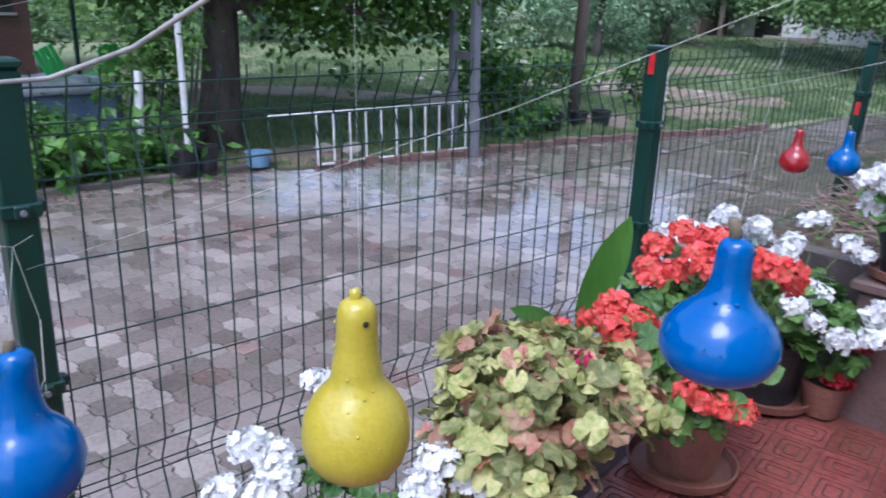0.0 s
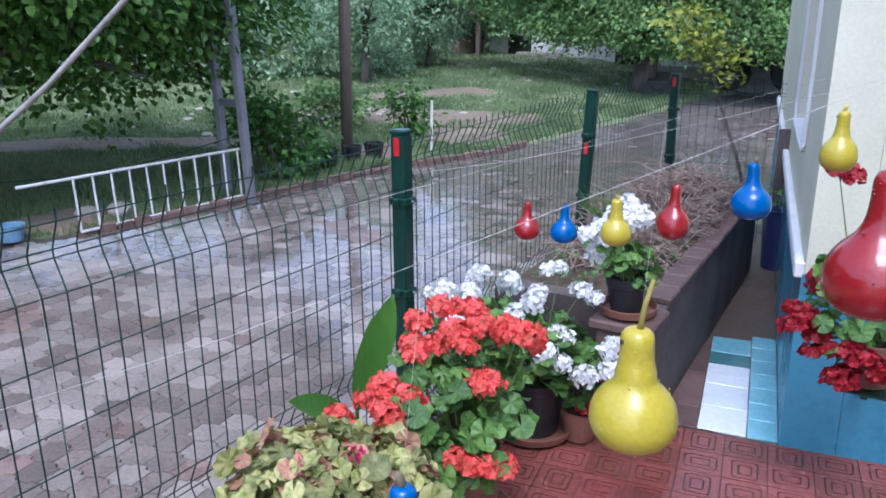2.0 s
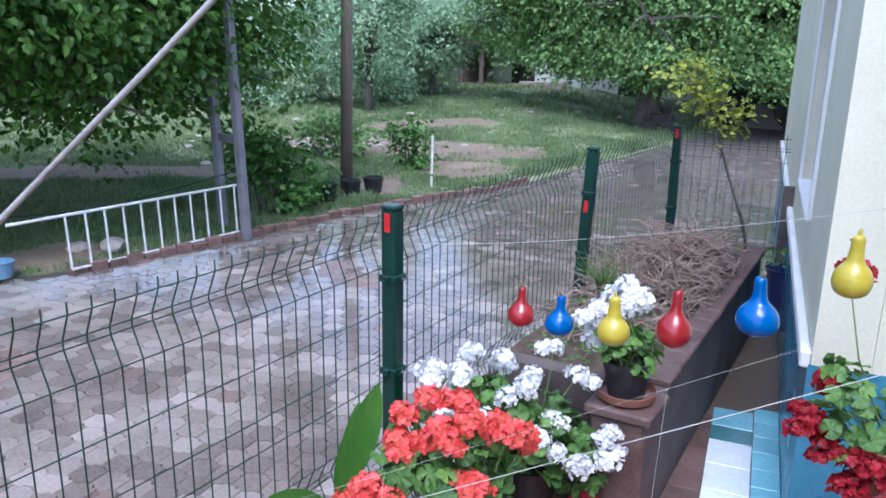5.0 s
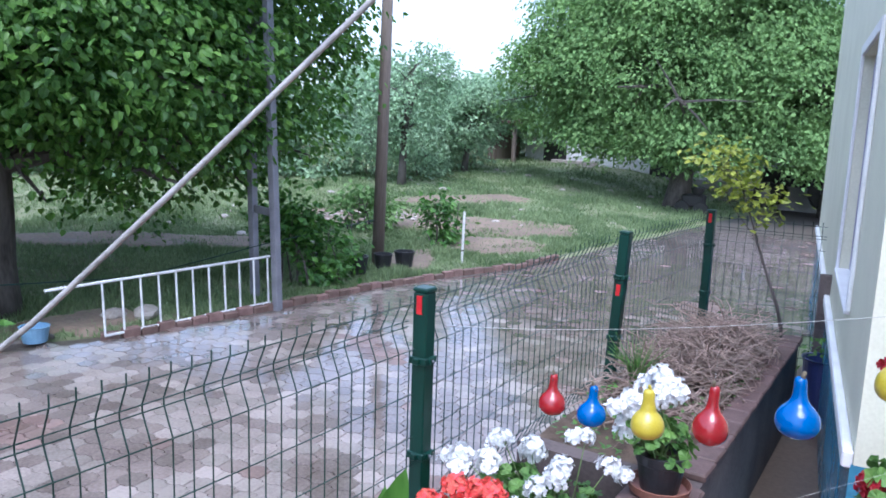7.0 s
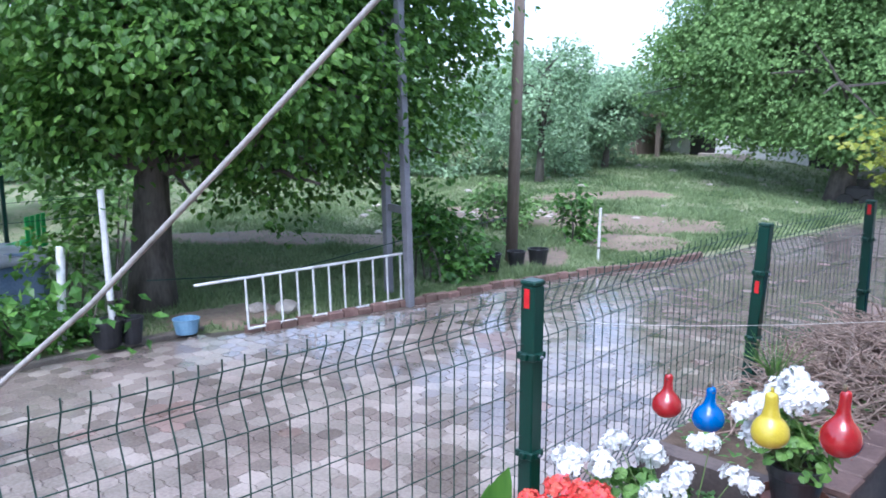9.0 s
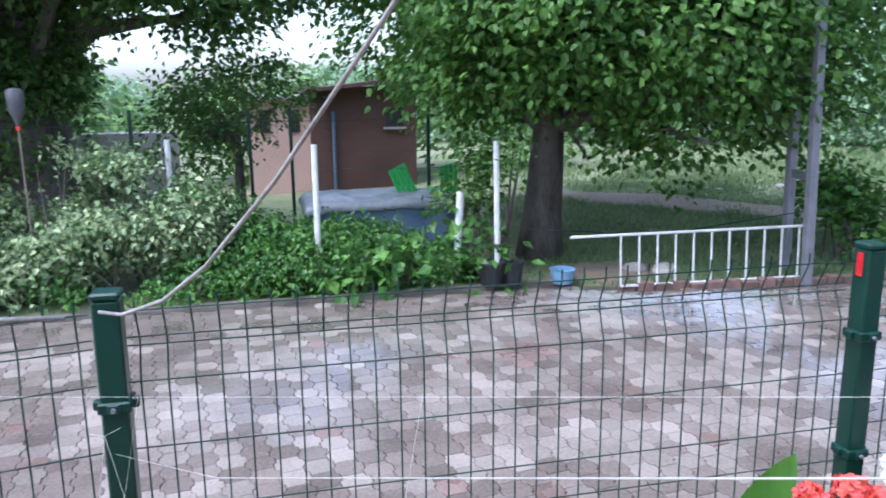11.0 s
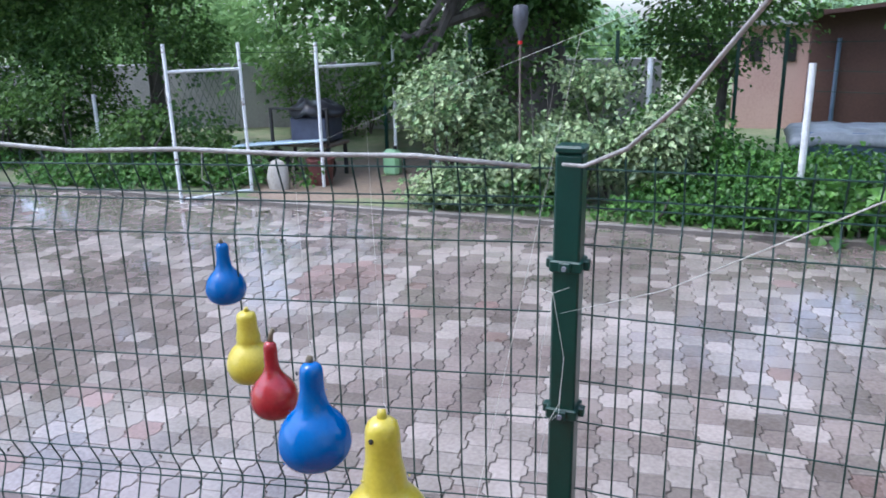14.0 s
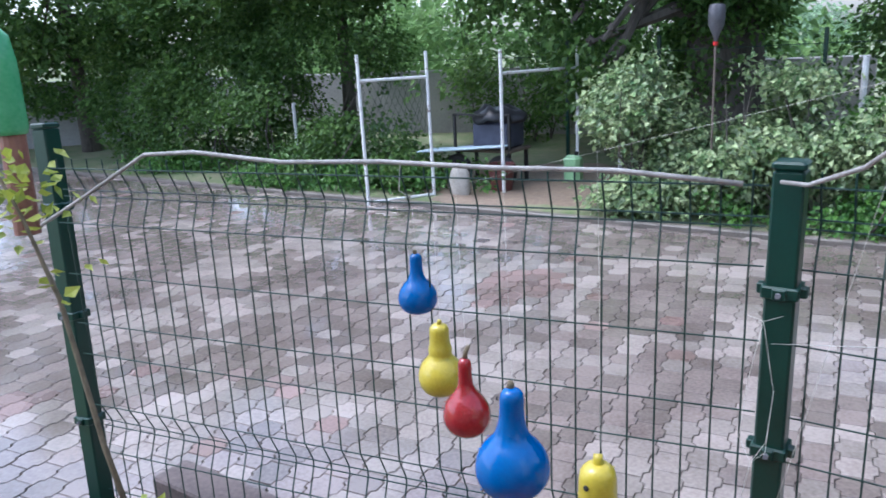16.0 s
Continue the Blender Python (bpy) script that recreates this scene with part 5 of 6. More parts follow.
WHITE = [(0.32, 2.86, -0.72), (0.21, 2.68, -0.78), (0.31, 2.62, -0.89), (0.62, 2.9, -0.78), (0.63, 2.79, -0.81), (0.42, 2.97, -0.78), (0.81, 2.97, -0.77), (0.74, 2.84, -0.94), (0.73, 2.72, -1.0), (0.5, 2.61, -0.94), (0.92, 2.8, -1.1), (1.0, 2.93, -0.99), (1.03, 2.94, -1.08), (0.63, 3.12, -0.72), (0.1, 2.73, -0.83), (0.29, 2.78, -0.79)]
WHITE2 = [(0.94, 3.18, -0.37), (0.84, 3.09, -0.47), (0.84, 3.04, -0.57), (1.02, 3.15, -0.41), (0.87, 3.21, -0.44), (0.91, 3.01, -0.5), (0.96, 3.08, -0.43)]
WLOW = [(0.22, 0.51, -1.03), (0.23, 0.73, -0.91), (0.34, 0.53, -1.09), (0.56, 0.91, -1.08), (0.36, 0.45, -1.09), (0.61, 0.82, -1.09)]
CRIMSON = [(1.82, 2.94, -0.52), (1.79, 2.89, -0.66), (1.74, 2.93, -0.66), (1.84, 2.89, -0.75), (1.97, 2.85, -0.79), (1.93, 2.84, -0.89), (1.83, 3.04, -0.1), (2.04, 2.85, -0.8), (1.89, 2.89, -0.8)]
TB = TERRACE + 0.012
geranium("coral red geranium in a brown pot on the terrace", (0.66, 2.1, TB), 0.17, 0.27, M_terra, True, CORAL, "coral",
         [(0.63, 2.05, -0.98, 0.33, 0.38, 0.22), (0.66, 1.9, -1.12, 0.32, 0.3, 0.16), (0.6, 2.15, -0.85, 0.3, 0.25, 0.16)], 360, 0.042, M_ger_leaf, 3)
geranium("white geranium in a dark pot beside the planter", (0.6, 2.92, TB), 0.17, 0.32, M_black_pot, True, WHITE, "white",
         [(0.6, 2.9, -1.08, 0.34, 0.28, 0.2), (0.45, 2.85, -0.98, 0.3, 0.25, 0.15), (0.88, 2.95, -1.15, 0.16, 0.14, 0.16)], 260, 0.042, M_ger_leaf, 4)
geranium("white geranium in a black plastic pot on the planter pillar", (0.98, 3.17, PZ + 0.018), 0.115, 0.2, M_black_pot, True, WHITE2, "white",
         [(0.98, 3.14, -0.66, 0.16, 0.15, 0.1), (0.9, 3.12, -0.58, 0.14, 0.12, 0.08)], 80, 0.036, M_ger_leaf, 5)
geranium("yellowing geranium with reddened leaves in a dark pot", (0.55, 1.32, TB), 0.16, 0.26, M_black_pot, True, [(0.69, 1.36, -0.865)], "magenta",
         [(0.57, 1.32, -1.0, 0.33, 0.36, 0.2), (0.5, 1.25, -0.88, 0.2, 0.22, 0.1), (0.6, 1.16, -1.12, 0.3, 0.3, 0.14), (0.72, 1.5, -1.0, 0.2, 0.2, 0.12)], 640, 0.042, M_pale_leaf, 6, (M_pink_leaf, 0.2))
geranium("straggling white geranium in a dark pot by the fence", (0.36, 0.65, TB), 0.14, 0.24, M_black_pot, False, WLOW, "white",
         [(0.38, 0.65, -1.2, 0.25, 0.25, 0.1)], 60, 0.04, M_ger_leaf, 7)
geranium("small crimson geranium in a low pot at the planter foot", (0.83, 2.98, TB), 0.10, 0.16, M_terra, False, [(0.93, 2.98, -1.18), (0.9, 2.93, -1.36)], "crimson",
         [(0.85, 2.98, -1.32, 0.1, 0.1, 0.07)], 24, 0.032, M_ger_leaf, 8)

# crimson geranium on a wall bracket
geranium("crimson geranium spilling from a pot on a wall bracket", (2.04, 3.02, -0.95), 0.11, 0.19, M_terra, False, CRIMSON, "crimson",
         [(1.95, 2.98, -0.68, 0.2, 0.18, 0.16), (1.86, 2.95, -0.55, 0.12, 0.14, 0.12)], 95, 0.036, M_ger_leaf, 9)
br = thing("wall_bracket", "iron wall bracket under a flower pot", "bracket", at=(2.04, 3.2, -0.962))
part("shelf_ring", Geo().box((0, -0.15, 0.0), (0.2, 0.3, 0.012), b=0.003), M_post, br)
part("back_bar", Geo().box((0, 0.22, -0.1), (0.03, 0.02, 0.3), b=0.003), M_post, br)
part("strut", Geo().tube([(0, 0.22, -0.22), (0, -0.2, -0.005)], 0.008, 6), M_post, br)
part("arm", Geo().tube([(0, 0.22, -0.008), (0, -0.02, -0.008)], 0.008, 6), M_post, br)

# broad-leaved plant against the fence post
cn = thing("canna", "young canna with broad green leaves in a dark pot", "plant", at=(0.21, 1.97, TB))
part("pot", pot_mesh(0.11, 0.2), M_black_pot, cn)
part("soil", Geo().lathe([(0.1, 0.17), (0.005, 0.18)], (0, 0, 0), 16), M_soil, cn)
for p0, p1, w, nrm in (((0, 0, 0.5), (0.11, 0.16, 0.92), 0.15, (1, -0.6, 0.3)), ((0, 0, 0.38), (-0.04, -0.30, 0.64), 0.15, (0.8, 0.2, 0.8)), ((0, 0, 0.35), (0.0, -0.26, 0.46), 0.10, (0.6, 0, 0.9)), ((0, 0, 0.45), (-0.02, 0.22, 0.8), 0.12, (1, -0.3, 0.4))):
    lg = Geo()
    a, e = Vector(p0), Vector(p1)
    d = (e - a)
    s = d.cross(Vector(nrm)).normalized()
    u = s.cross(d).normalized()
    n = 10
    vs = []
    for i in range(n + 1):
        f = i / n
        c = a + d * f + u * (-0.06 * f * f)
        wd = w * 0.5 * math.sin(math.pi * min(1, 0.06 + f * 0.94)) ** 0.75
        vs += [c - s * wd + u * 0.12 * wd, c - u * 0.1 * wd, c + s * wd + u * 0.12 * wd]
    lg.add(vs, [(3 * i + j, 3 * i + j + 1, 3 * i + j + 4, 3 * i + j + 3) for i in range(n) for j in range(2)])
    lg.tube([(0, 0, 0.17), a * 0.6, a], [0.012, 0.009, 0.006], 6, False)
    part("leaf", lg, M_canna, cn, smooth=True)

# leafy young tree at the far fence corner
M_lime = mat("lime_leaf", (0.22, 0.30, 0.03), (0.38, 0.42, 0.07), 6, 0.45, 0.0, 30, island=0.3, thin=0.35)
tree("young_tree", "slender young tree with yellow-green leaves at the fence corner", (0.86, 6.95, PZ - 0.1), 1.5, 0.014,
     [(0.25, 6.95, 0.42, 0.2, 0.14, 0.16), (-0.08, 6.95, 0.41, 0.14, 0.1, 0.06), (0.12, 6.95, 0.55, 0.14, 0.1, 0.08), (0.42, 6.95, 0.2, 0.13, 0.1, 0.14), (0.66, 6.95, 0.18, 0.1, 0.08, 0.07), (0.55, 6.95, -0.02, 0.07, 0.07, 0.1)],
     420, 0.07, M_lime, 51, 12, 0.1, 0.2, (-0.6, 0.0), 0.55)
gt = Geo()
for k in range(60):
    a = rnd.uniform(0, 6.28)
    gt.tube([(0, 0, 0), (0.07 * math.cos(a), 0.07 * math.sin(a), 0.2), (0.2 * math.cos(a), 0.2 * math.sin(a), rnd.uniform(0.25, 0.4))], [0.004, 0.003, 0.001], 3, False)
tf = thing("grass_tuft", "tuft of long thin green blades in the planter", "plant", at=(0.36, 4.55, PZ - 0.05))
tagged(part("blade_growth", gt, M_ger_leaf, tf), kind="stuff")
bp = thing("blue_barrel", "dark blue plastic tub with a small seedling beside the planter", "tub", at=(1.22, 6.55, TERRACE - 0.01))
part("tub_body", Geo().lathe([(0.13, 0), (0.16, 0.5), (0.175, 0.52), (0.15, 0.52), (0.14, 0.44)], (0, 0, 0), 22), mat("dark_blue_plastic", (0.02, 0.03, 0.10), (0.04, 0.05, 0.16), 5, 0.35, 0.05), bp)
tagged(part("seedling", foliage([(0, 0, 0.58, 0.1, 0.1, 0.07)], 60, 0.06, 57), M_ger_leaf, bp), kind="stuff")
bd = thing("plank", "dark weathered board standing upright against the house wall", "board", at=(1.17, 6.9, TERRACE - 0.01))
bd.matrix_basis = pose(1.12, 6.98, TERRACE - 0.01, 1.5, 0, WTURN)
part("board_body", Geo().box((0, 0, 0.57), (0.12, 0.05, 1.14), b=0.006), M_block, bd)


# ---- painted gourds on their strings ----
M_gb = mat("blue_gloss_paint", (0.0002, 0.080, 0.30), (0.0005, 0.108, 0.38), 5, 0.14, 0.1, 150, local=True)
M_gy = mat("yellow_gloss_paint", (0.42, 0.33, 0.018), (0.55, 0.44, 0.04), 5, 0.30, 0.3, 150, local=True, coat=0.4)
M_gr = mat("red_gloss_paint", (0.24, 0.007, 0.010), (0.34, 0.012, 0.016), 5, 0.20, 0.3, 150, local=True, coat=0.6)
M_string = mat("pale_string", (0.45, 0.44, 0.40), (0.6, 0.58, 0.53), 30, 0.8, 0.0)
M_dstem = mat("dry_stem", (0.10, 0.08, 0.05), (0.2, 0.16, 0.1), 20, 0.8, 0.3)
M_cane = mat("olive_stem", (0.22, 0.16, 0.03), (0.34, 0.26, 0.06), 14, 0.6, 0.4)
COL = {"blue": M_gb, "yellow": M_gy, "red": M_gr}


def gourd(col, top, h, w, hang, neck=0.30, label="", stem=0.02, turn=0, seed=0, stem_mat=None):
    """A bottle gourd whose neck ends at top; h high, w wide, hung from the point hang."""
    ob = thing("gourd", label or f"{col} painted bottle gourd hanging on a string", "gourd", "painted gourds", (top[0], top[1], top[2] - h))
    R = w / 2
    rn = R * neck
    q = random.Random(seed)
    prof = [(0.004, 0.0), (R * 0.45, h * 0.015), (R * 0.8, h * 0.08), (R * 0.97, h * 0.18), (R, h * 0.27), (R * 0.93, h * 0.38), (R * 0.74, h * 0.48), (R * 0.50, h * 0.56), (rn * 1.22, h * 0.64), (rn * 1.04, h * 0.74), (rn, h * 0.84), (rn * 0.98, h * 0.92), (rn * 0.82, h * 0.97), (rn * 0.45, h * 0.998), (0.003, h)]
    # a finer, smooth outline
    fine = []
    for i in range(len(prof) - 1):
        p0, p1, p2, p3 = prof[max(0, i - 1)], prof[i], prof[i + 1], prof[min(len(prof) - 1, i + 2)]
        for s in (0, 0.5):
            fine.append(tuple(0.5 * (2 * p1[k] + (p2[k] - p0[k]) * s + (2 * p0[k] - 5 * p1[k] + 4 * p2[k] - p3[k]) * s * s + (3 * p1[k] - p0[k] - 3 * p2[k] + p3[k]) * s ** 3) for k in (0, 1)))
    fine.append(prof[-1])
    g = Geo().lathe([(max(0.003, a), b) for a, b in fine], (0, 0, 0), 28)
    bend, ph = q.uniform(-0.05, 0.05) * w, q.uniform(0, 6)
    g.v = [(x * (1 + 0.05 * noise.noise((x * 9 + seed, y * 9, z * 7))) + bend * (z / h) ** 2 * math.cos(ph), y * (1 + 0.05 * noise.noise((x * 9, y * 9 + seed, z * 7))) + bend * (z / h) ** 2 * math.sin(ph), z) for x, y, z in g.v]
    # rain drops standing on the paint
    skin = [Vector(p) for p in g.v if 0.06 * h < p[2] < 0.92 * h]
    for k in range(45):
        p = q.choice(skin) + Vector((q.gauss(0, 0.002), q.gauss(0, 0.002), q.gauss(0, 0.004)))
        n = Vector((p.x, p.y, (p.z - h * 0.27) * 0.7 if p.z < h * 0.5 else 0.1 * R)).normalized()
        s1 = n.orthogonal().normalized()
        s2 = n.cross(s1)
        rd = q.uniform(0.0009, 0.0024)
        ring = [p - n * 0.001 + (s1 * math.cos(i * 1.047) + s2 * math.sin(i * 1.047)) * rd for i in range(6)]
        top_ring = [p + n * rd * 0.2 + (s1 * math.cos(i * 1.047) + s2 * math.sin(i * 1.047)) * rd * 0.6 for i in range(6)]
        g.add(ring + top_ring, [(i, (i + 1) % 6, 6 + (i + 1) % 6, 6 + i) for i in range(6)] + [tuple(range(6, 12))])
    part("body", g, COL[col], ob, smooth=True)
    a = math.radians(turn)
    st = Geo().tube([(0, 0, h - 0.006), (stem * 0.12 * math.cos(a), stem * 0.12 * math.sin(a), h + stem * 0.5), (stem * 0.35 * math.cos(a), stem * 0.35 * math.sin(a), h + stem)], [w * (0.04 if stem_mat else 0.06), w * (0.03 if stem_mat else 0.05), w * (0.024 if stem_mat else 0.045)], 8)
    part("stem", st, stem_mat or (M_dstem if col != "yellow" else M_gy), ob, smooth=True)
    hole = Geo().lathe([(0.001, 0), (w * 0.028, 0.001), (w * 0.028, 0.004), (0.001, 0.005)], (0, 0, 0), 8)
    part("string_hole", hole, M_dark, ob, m=Matrix.Translation((rn * 0.93 * math.cos(a + 2.6), rn * 0.93 * math.sin(a + 2.6), h * 0.90)) @ pose(0, 0, 0, 0, 90, math.degrees(a + 2.6)))
    hg = Vector(hang) - Vector((top[0], top[1], top[2] - h))
    part("string", Geo().tube([(0, rn * 0.9, h * 0.93), (0, 0.004, h + 0.02), hg], 0.0002, 4), M_string, ob)
    return ob


def on_line(a, b, f, sag=0.0):
    p = Vector(a) + (Vector(b) - Vector(a)) * f
    p.z -= sag * 4 * f * (1 - f)
    return p


def cord(name, label, pts, r, material):
    ob = thing(name, label, "cord", at=(0, 0, 0))
    part("strand", Geo().tube(pts, r, 6), material, ob, smooth=True)
    return ob


# line from the fence across the terrace before the planter, with six gourds
A0, A1 = (-0.02, 2.91, -0.25), (2.75, 1.69, 0.62)
cord("washing_line", "thin string from the fence mesh across the terrace", [on_line(A0, A1, k / 24, 0.06) for k in range(25)], 0.0009, M_string)
for col, (x, y, z), h, w, nk in (("red", (0.679, 2.611, -0.266), 0.172, 0.113, 0.30), ("blue", (0.899, 2.497, -0.232), 0.16, 0.111, 0.30), ("yellow", (1.147, 2.404, -0.163), 0.181, 0.117, 0.36), ("red", (1.393, 2.267, -0.056), 0.195, 0.113, 0.30), ("blue", (1.654, 2.176, 0.055), 0.18, 0.123, 0.30), ("yellow", (1.885, 2.075, 0.235), 0.17, 0.10, 0.34)):
    f = (x - A0[0]) / (A1[0] - A0[0])
    gourd(col, (x, y, z), h, w, tuple(on_line(A0, A1, f, 0.06)), nk, f"{col} painted bottle gourd hanging before the planter", 0.016, x * 200, int(x * 100))
# line from the fence across the terrace, close by
C0, C1 = (0.14, -1.02, -0.14), (2.60, 1.39, 0.60)


def c_at(x):
    f = (x - C0[0]) / (C1[0] - C0[0])
    return on_line(C0, C1, f)


cord("gourd_string", "thin pale string across the terrace with gourds on it", [c_at(0.14 + 2.46 * k / 14) for k in range(15)], 0.00015, M_string)
GC = [("blue", (0.177, -0.981, -0.312), 0.20, 0.128, 0.31, 0.012, None), ("yellow", (0.47, -0.694, -0.401), 0.205, 0.128, 0.42, 0.01, None), ("red", (0.711, -0.457, -0.36), 0.19, 0.112, 0.28, 0.03, None),
      ("blue", (1.0, -0.175, -0.247), 0.205, 0.131, 0.33, 0.01, None), ("yellow", (1.287, 0.106, -0.160), 0.222, 0.124, 0.37, 0.01, None), ("blue", (1.591, 0.329, -0.056), 0.148, 0.116, 0.30, 0.018, None),
      ("yellow", (1.797, 0.558, 0.107), 0.164, 0.113, 0.38, 0.06, M_cane), ("red", (2.035, 0.80, 0.29), 0.20, 0.13, 0.30, 0.02, None)]
for k, (col, p, h, w, nk, st, sm) in enumerate(GC):
    gourd(col, p, h, w, tuple(c_at(p[0]) + Vector((0, 0, 0.0))), nk, f"{col} painted bottle gourd " + ("with a long bent stem on a string" if sm else "hanging over the terrace on a string"), st, 70 if sm else k * 50, 40 + k, sm)

# cables and cords
M_cable = mat("weathered_grey_cable", (0.20, 0.185, 0.17), (0.38, 0.36, 0.34), 12, 0.6, 0.3)
cord("tie_cable", "thick grey cable rising from fence post to the roof", [(0.05, 0.06, -0.045), (0.15, 0.135, -0.03), (0.3, 0.26, 0.04), (0.45, 0.38, 0.155), (0.65, 0.54, 0.365), (0.878, 0.723, 0.648), (1.386, 1.122, 1.29), (2.4, 1.92, 2.58), (3.0, 2.39, 3.34)], 0.0055, M_cable)
cord("white_line", "taut white line from fence post across the terrace", [(0.05, 0.062, -0.47), (1.2, 0.428, 0.012), (2.4, 0.834, 0.589), (3.4, 1.173, 1.071)], 0.0005, M_string)
cord("fence_cable", "grey cable laid along the fence top", [(0.58, -2.45, -0.27), (0.51, -2.2, -0.14), (0.43, -1.95, 0.0), (0.38, -1.75, 0.01), (0.31, -1.4, -0.02), (0.23, -1.05, -0.015), (0.15, -0.7, -0.03), (0.09, -0.35, -0.03), (0.05, -0.03, -0.055)], 0.0075, M_cable)
cord("post_twine", "white twine looped round the lower post clamp", [(0.05, 0.075, -0.60), (0.056, 0.065, -0.75), (0.06, 0.03, -0.82), (0.058, 0.0, -1.0), (0.057, -0.005, -1.3)], 0.0009, M_string)
cord("post_twine", "looped white twine hanging between the post clamps", [(0.052, 0.0, -0.40), (0.055, 0.04, -0.41), (0.056, 0.075, -0.60), (0.058, 0.065, -0.78), (0.06, 0.03, -0.82), (0.057, -0.005, -0.75), (0.055, 0.01, -0.58), (0.055, 0.04, -0.41), (0.052, 0.085, -0.39)], 0.0007, M_string)
cord("drop_string", "blue and white string hanging from the fence cable", [(0.20, -1.0, -0.02), (0.15, -1.05, -0.12), (0.14, -1.02, -0.14)], 0.0018, M_string)

# green bottle over a clay tube on the corner post
M_gbottle = mat("green_bottle_plastic", (0.10, 0.42, 0.20), (0.2, 0.55, 0.3), 6, 0.12, 0.05, thin=0.35)
gb = thing("bottle_on_tube", "green plastic bottle over a clay-coloured tube at the corner post", "bottle", at=(0.74, -2.22, -0.12))
part("tube", Geo().tube([(0, 0, -0.12), (-0.02, -0.02, 0.22)], 0.042, 14), M_terra, gb, "clay-coloured tube")
part("bottle_body", Geo().lathe([(0.05, 0.0), (0.056, 0.02), (0.056, 0.24), (0.045, 0.32), (0.02, 0.35), (0.003, 0.352)], (-0.02, -0.02, 0.22), 18), M_gbottle, gb, smooth=True)
vine = thing("vine", "thin climbing stem with small fresh leaves in a dark pot", "plant", at=(0.86, -1.62, TB))
part("pot", pot_mesh(0.14, 0.3), M_black_pot, vine)
part("stem", Geo().tube([(0, 0, 0.28), (0.02, -0.1, 0.7), (-0.02, -0.28, 1.15), (0.0, -0.38, 1.42), (0.03, -0.45, 1.6)], [0.011, 0.009, 0.008, 0.006, 0.004], 6), M_dstem, vine, smooth=True)
part("foliage", foliage([(0.0, -0.42, 1.5, 0.06, 0.06, 0.12), (0.0, -0.3, 1.2, 0.05, 0.05, 0.03), (0, 0, 0.34, 0.12, 0.12, 0.05)], 130, 0.05, 95, 0.0), M_lime, vine)


# ---- tiles of the passage ----
dwall = Vector((WALL[1][0] - WALL[0][0], WALL[1][1] - WALL[0][1], 0)).normalized()
floor_p = bpy.data.objects["floor_passage"]


def slab(name, me_cache, s, o, w, d, material, parent, z=TERRACE):
    """One tile: s along the wall, o out from it."""
    key = (round(w, 3), round(d, 3), material.name)
    if key not in me_cache:
        me_cache[key] = Geo().box((0, 0, -0.006), (w - 0.005, d - 0.005, 0.012), b=0.002).mesh(name, material)
    p = along(s, o)
    ob = part(name, me_cache[key], None, parent)
    ob.matrix_basis = pose(p.x, p.y, z + rnd.uniform(-0.001, 0.001), rnd.uniform(-0.3, 0.3), rnd.uniform(-0.3, 0.3), WTURN + rnd.uniform(-0.5, 0.5))
    return ob


cache = {}
M_teal = mat("dark_teal_ceramic", (0.05, 0.16, 0.18), (0.09, 0.23, 0.25), 3, 0.15, 0.1)
for i in range(7):
    slab("tile", cache, 0.03 + 0.1 + i * 0.2, 0.075, 0.15, 0.2, M_blue_tile, floor_p)
for i in range(3):
    slab("tile", cache, 0.03 + 0.1425 + i * 0.285, 0.15 + 0.122, 0.244, 0.285, M_white_tile, floor_p)
slab("tile", cache, 0.03 + 0.855 + 0.1, 0.272, 0.244, 0.2, M_teal, floor_p)
slab("tile", cache, 0.03 + 1.055 + 0.13, 0.272, 0.244, 0.26, M_blue_tile, floor_p)
for i in range(5):
    slab("tile", cache, 0.03 + 0.12 + i * 0.24, 0.394 + 0.085, 0.17, 0.24, M_cap, floor_p)

# ---- red terrace tiles, each in raised islands ----
def rounded(hx, hy, r, n=6):
    pts = []
    for cx, cy, a0 in ((hx - r, hy - r, 0), (-hx + r, hy - r, 90), (-hx + r, -hy + r, 180), (hx - r, -hy + r, 270)):
        for k in range(n + 1):
            a = math.radians(a0 + 90 * k / n)
            pts.append((cx + r * math.cos(a), cy + r * math.sin(a)))
    return pts


def ring(g, outer, inner, z0, z1):
    n = len(outer)
    b = 0.0012
    vs = [(x, y, z0) for x, y in outer] + [(x, y, z1) for x, y in outer] + [(x, y, z1) for x, y in inner] + [(x, y, z0) for x, y in inner]
    fs = []
    for i in range(n):
        j = (i + 1) % n
        fs += [(i, j, n + j, n + i), (n + i, n + j, 2 * n + j, 2 * n + i), (2 * n + i, 2 * n + j, 3 * n + j, 3 * n + i)]
    g.add(vs, fs)


def red_tile_mesh():
    g = Geo()
    T = 0.1
    ring(g, rounded(T - 0.0025, T - 0.0025, 0.002), rounded(0.078, 0.060, 0.022), -0.008, 0)
    ring(g, rounded(0.0705, 0.0525, 0.017), rounded(0.046, 0.032, 0.012), -0.008, 0)
    o = rounded(0.0385, 0.0245, 0.009)
    n = len(o)
    g.add([(x, y, -0.008) for x, y in o] + [(x, y, 0) for x, y in o], [(i, (i + 1) % n, n + (i + 1) % n, n + i) for i in range(n)] + [tuple(range(n, 2 * n))])
    return g.mesh("tile", M_red_tile)


ME_RT = red_tile_mesh()
floor_t = bpy.data.objects["floor_terrace"]
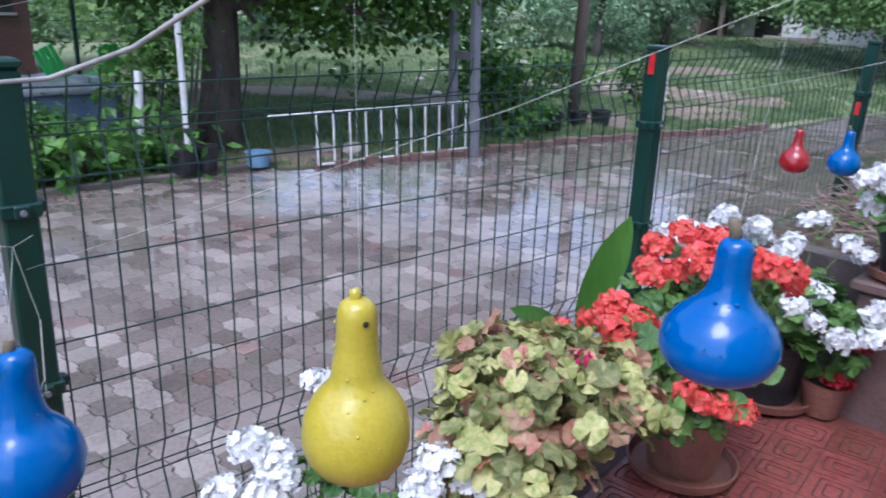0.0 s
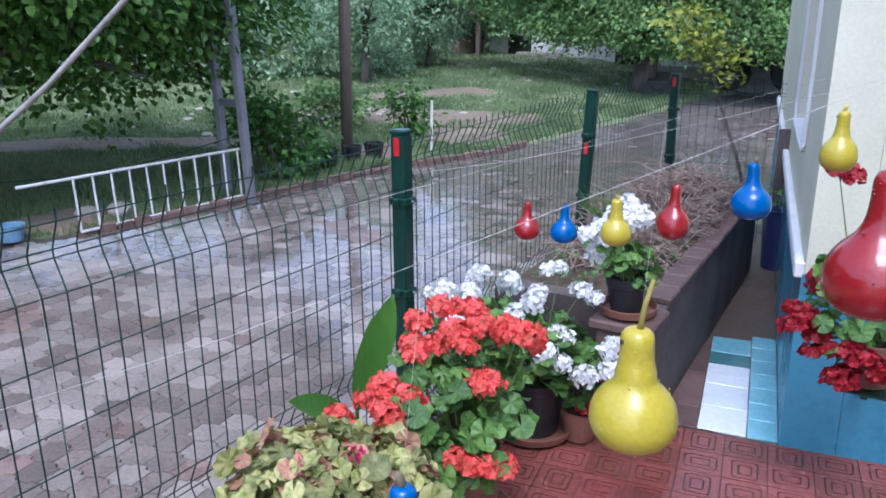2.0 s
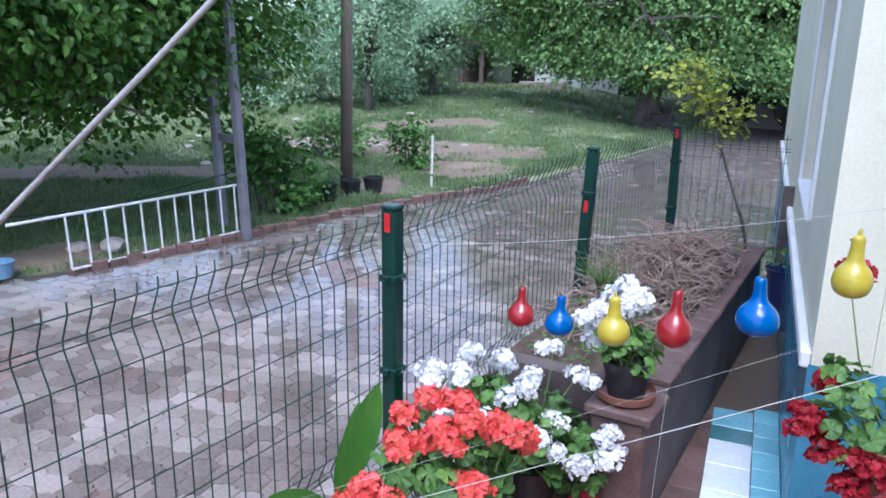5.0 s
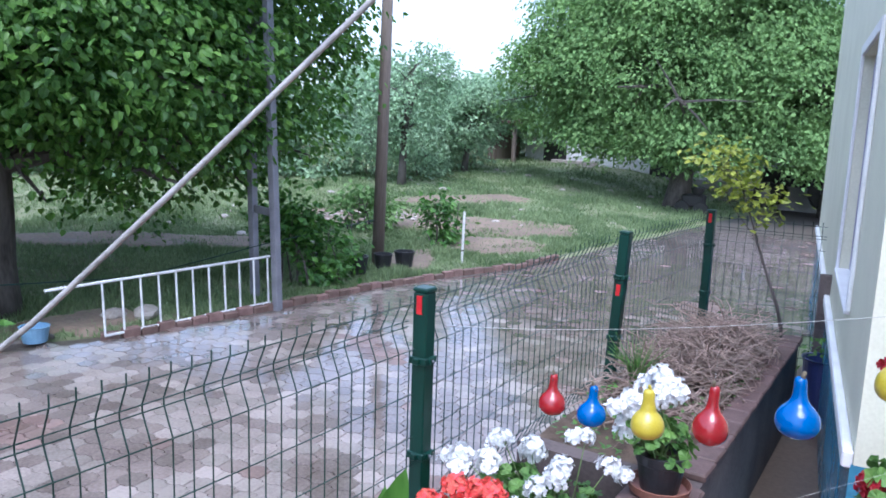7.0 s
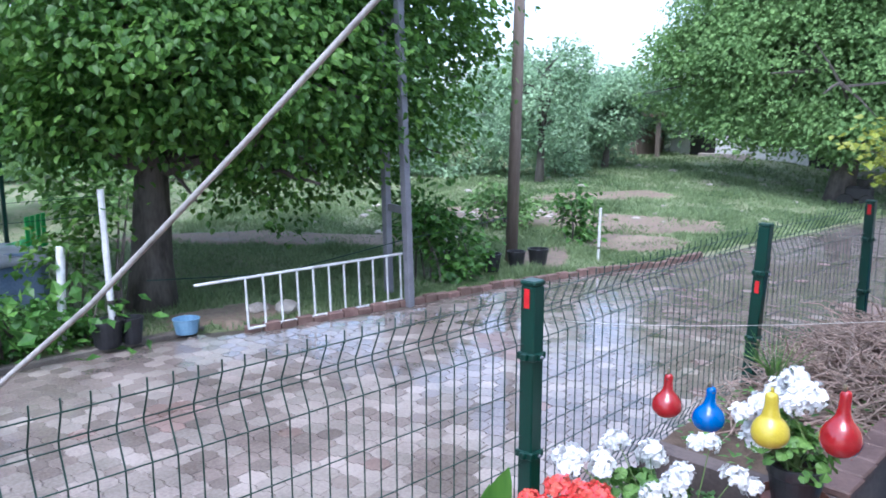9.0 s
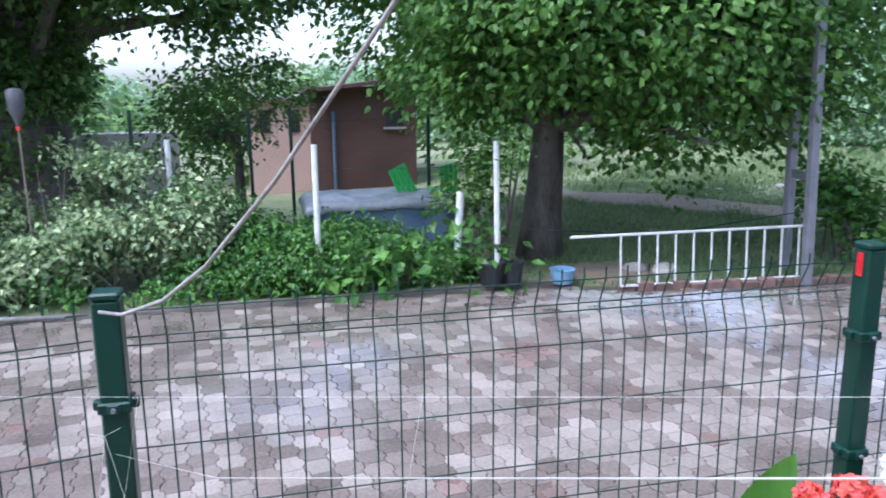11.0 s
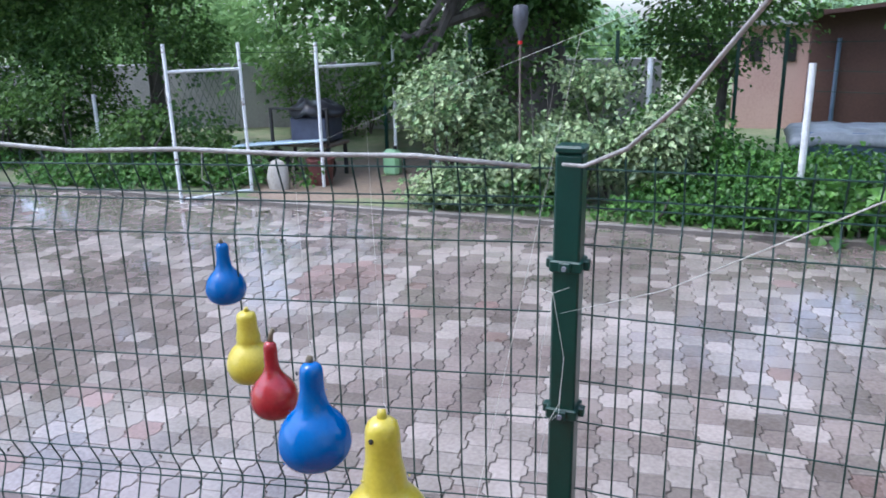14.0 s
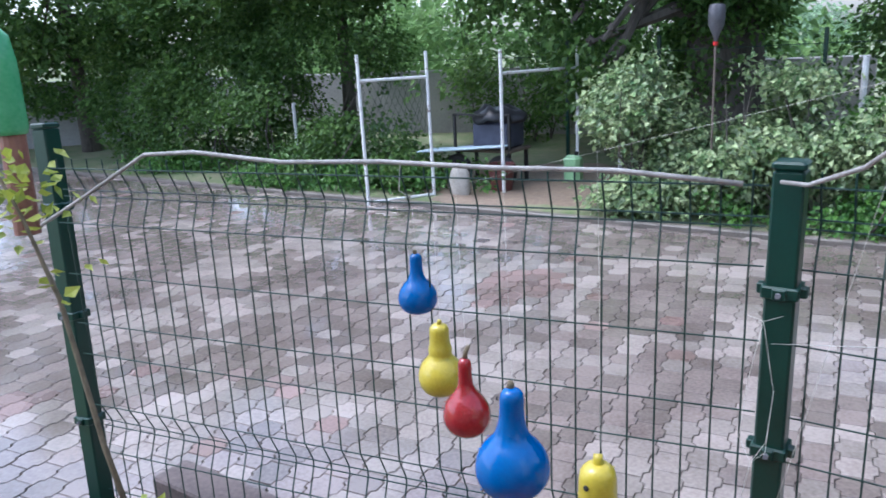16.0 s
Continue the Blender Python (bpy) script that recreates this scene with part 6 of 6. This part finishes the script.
for i in range(15):
    for j in range(19):
        p = along(-0.1 - 0.2 * j, 0.0) + Vector((dwall.y, -dwall.x, 0)) * (-1.35 + 0.2 * i)
        if p.x < 0.22:
            continue
        ob = part("tile", ME_RT, None, floor_t)
        ob.matrix_basis = pose(p.x, p.y, TERRACE + 0.001 * rnd.uniform(-1, 1), rnd.uniform(-0.15, 0.15), rnd.uniform(-0.15, 0.15), WTURN + 90 * ((i + j) % 2))


# ---- interlocking pavers ----
PT = math.radians(8)
PW, PD = 0.168, 0.184


def paver_outline():
    a = 0.012
    right = [(PW / 2 - a, 0.0), (PW / 2 - a, PD * 0.22), (PW / 2 + a, PD * 0.3), (PW / 2 + a, PD * 0.7), (PW / 2 - a, PD * 0.78), (PW / 2 - a, PD)]
    pts = [(x, y - PD / 2) for x, y in right] + [(-x, y - PD / 2) for x, y in reversed(right)]
    return [(x * 0.97, y * 0.972) for x, y in pts]


def paver_geo():
    o = paver_outline()
    n = len(o)
    inn = [(x * 0.965, y * 0.965) for x, y in o]
    vs = [(x, y, -0.03) for x, y in o] + [(x, y, -0.0035) for x, y in o] + [(x, y, 0) for x, y in inn]
    fs = []
    for i in range(n):
        j = (i + 1) % n
        fs += [(i, j, n + j, n + i), (n + i, n + j, 2 * n + j, 2 * n + i)]
    fs.append(tuple(range(2 * n, 3 * n)))
    return vs, fs


pv, pf = paver_geo()
gm = Geo()
gm.add(pv, pf)
ME_P, ME_PR, ME_PD = gm.mesh("paver", M_paver), gm.mesh("paver", M_paver_red), gm.mesh("paver", M_paver_dry)
pavement = bpy.data.objects["pavement"]
far_p, far_r, far_d = Geo(), Geo(), Geo()
r = random.Random(17)
near = 0
for i in range(-122, 130):
    for j in range(-50, 50):
        u, v = i * PW, j * PD + (i % 2) * PD / 2
        # columns run across the yard
        x = -3.0 - v * math.cos(PT) - u * math.sin(PT)
        y = 1.0 + u * math.cos(PT) - v * math.sin(PT)
        if not (kerb_x(y) + 0.10 < x < 0.02 + max(0, (y - 8.0) * 0.25) + min(2.5, max(0, -y * 0.21))) or not -18 < y < 19.5:
            continue
        tilt = (r.uniform(-0.5, 0.5), r.uniform(-0.5, 0.5))
        red = noise.noise((x * 0.55, y * 0.55, 11)) > 0.52 or r.random() < 0.012
        # pavers that have shed their water lie in ragged clusters, fewer towards the kerb and the far end
        # this thinning also puts the trees' dark reflection into the paver colours
        dry = noise.noise((x * 1.15, y * 1.15, 21)) + 0.7 * noise.noise((x * 3.2, y * 3.2, 9)) + r.gauss(0, 0.22) > 0.05 + 0.09 * max(0, -3.4 - x) + 0.10 * max(0, y - 4.0) + 0.05 * max(0, -4.0 - y)
        m = pose(x, y, GROUND + 0.012 * noise.noise((x * 0.5, y * 0.5, 4)) + r.uniform(-0.0015, 0.0015) - 0.01, tilt[0], tilt[1], 98)
        if near < 300 and -4.4 < x < -2.2 and -2.6 < y < 3.2:
            near += 1
            part("paver", ME_PR if red else ME_PD if dry else ME_P, None, pavement).matrix_basis = m
        else:
            (far_r if red else far_d if dry else far_p).add([m @ Vector(q) for q in pv], pf)
tagged(part("paver_field", far_p, M_paver_far, pavement, "wet grey interlocking pavers"), kind="stuff")
tagged(part("drained_paver_field", far_d, M_paver_dry_far, pavement, "paler drained interlocking pavers"), kind="stuff")
M_paver_red_far = mat("reddish_paver_far", (0.135, 0.092, 0.078), (0.26, 0.185, 0.16), 2.0, 0.32, 0.35, 45, island=0.2, rough_var=0.12)
tagged(part("red_paver_field", far_r, M_paver_red_far, pavement, "wet reddish interlocking pavers"), kind="stuff")
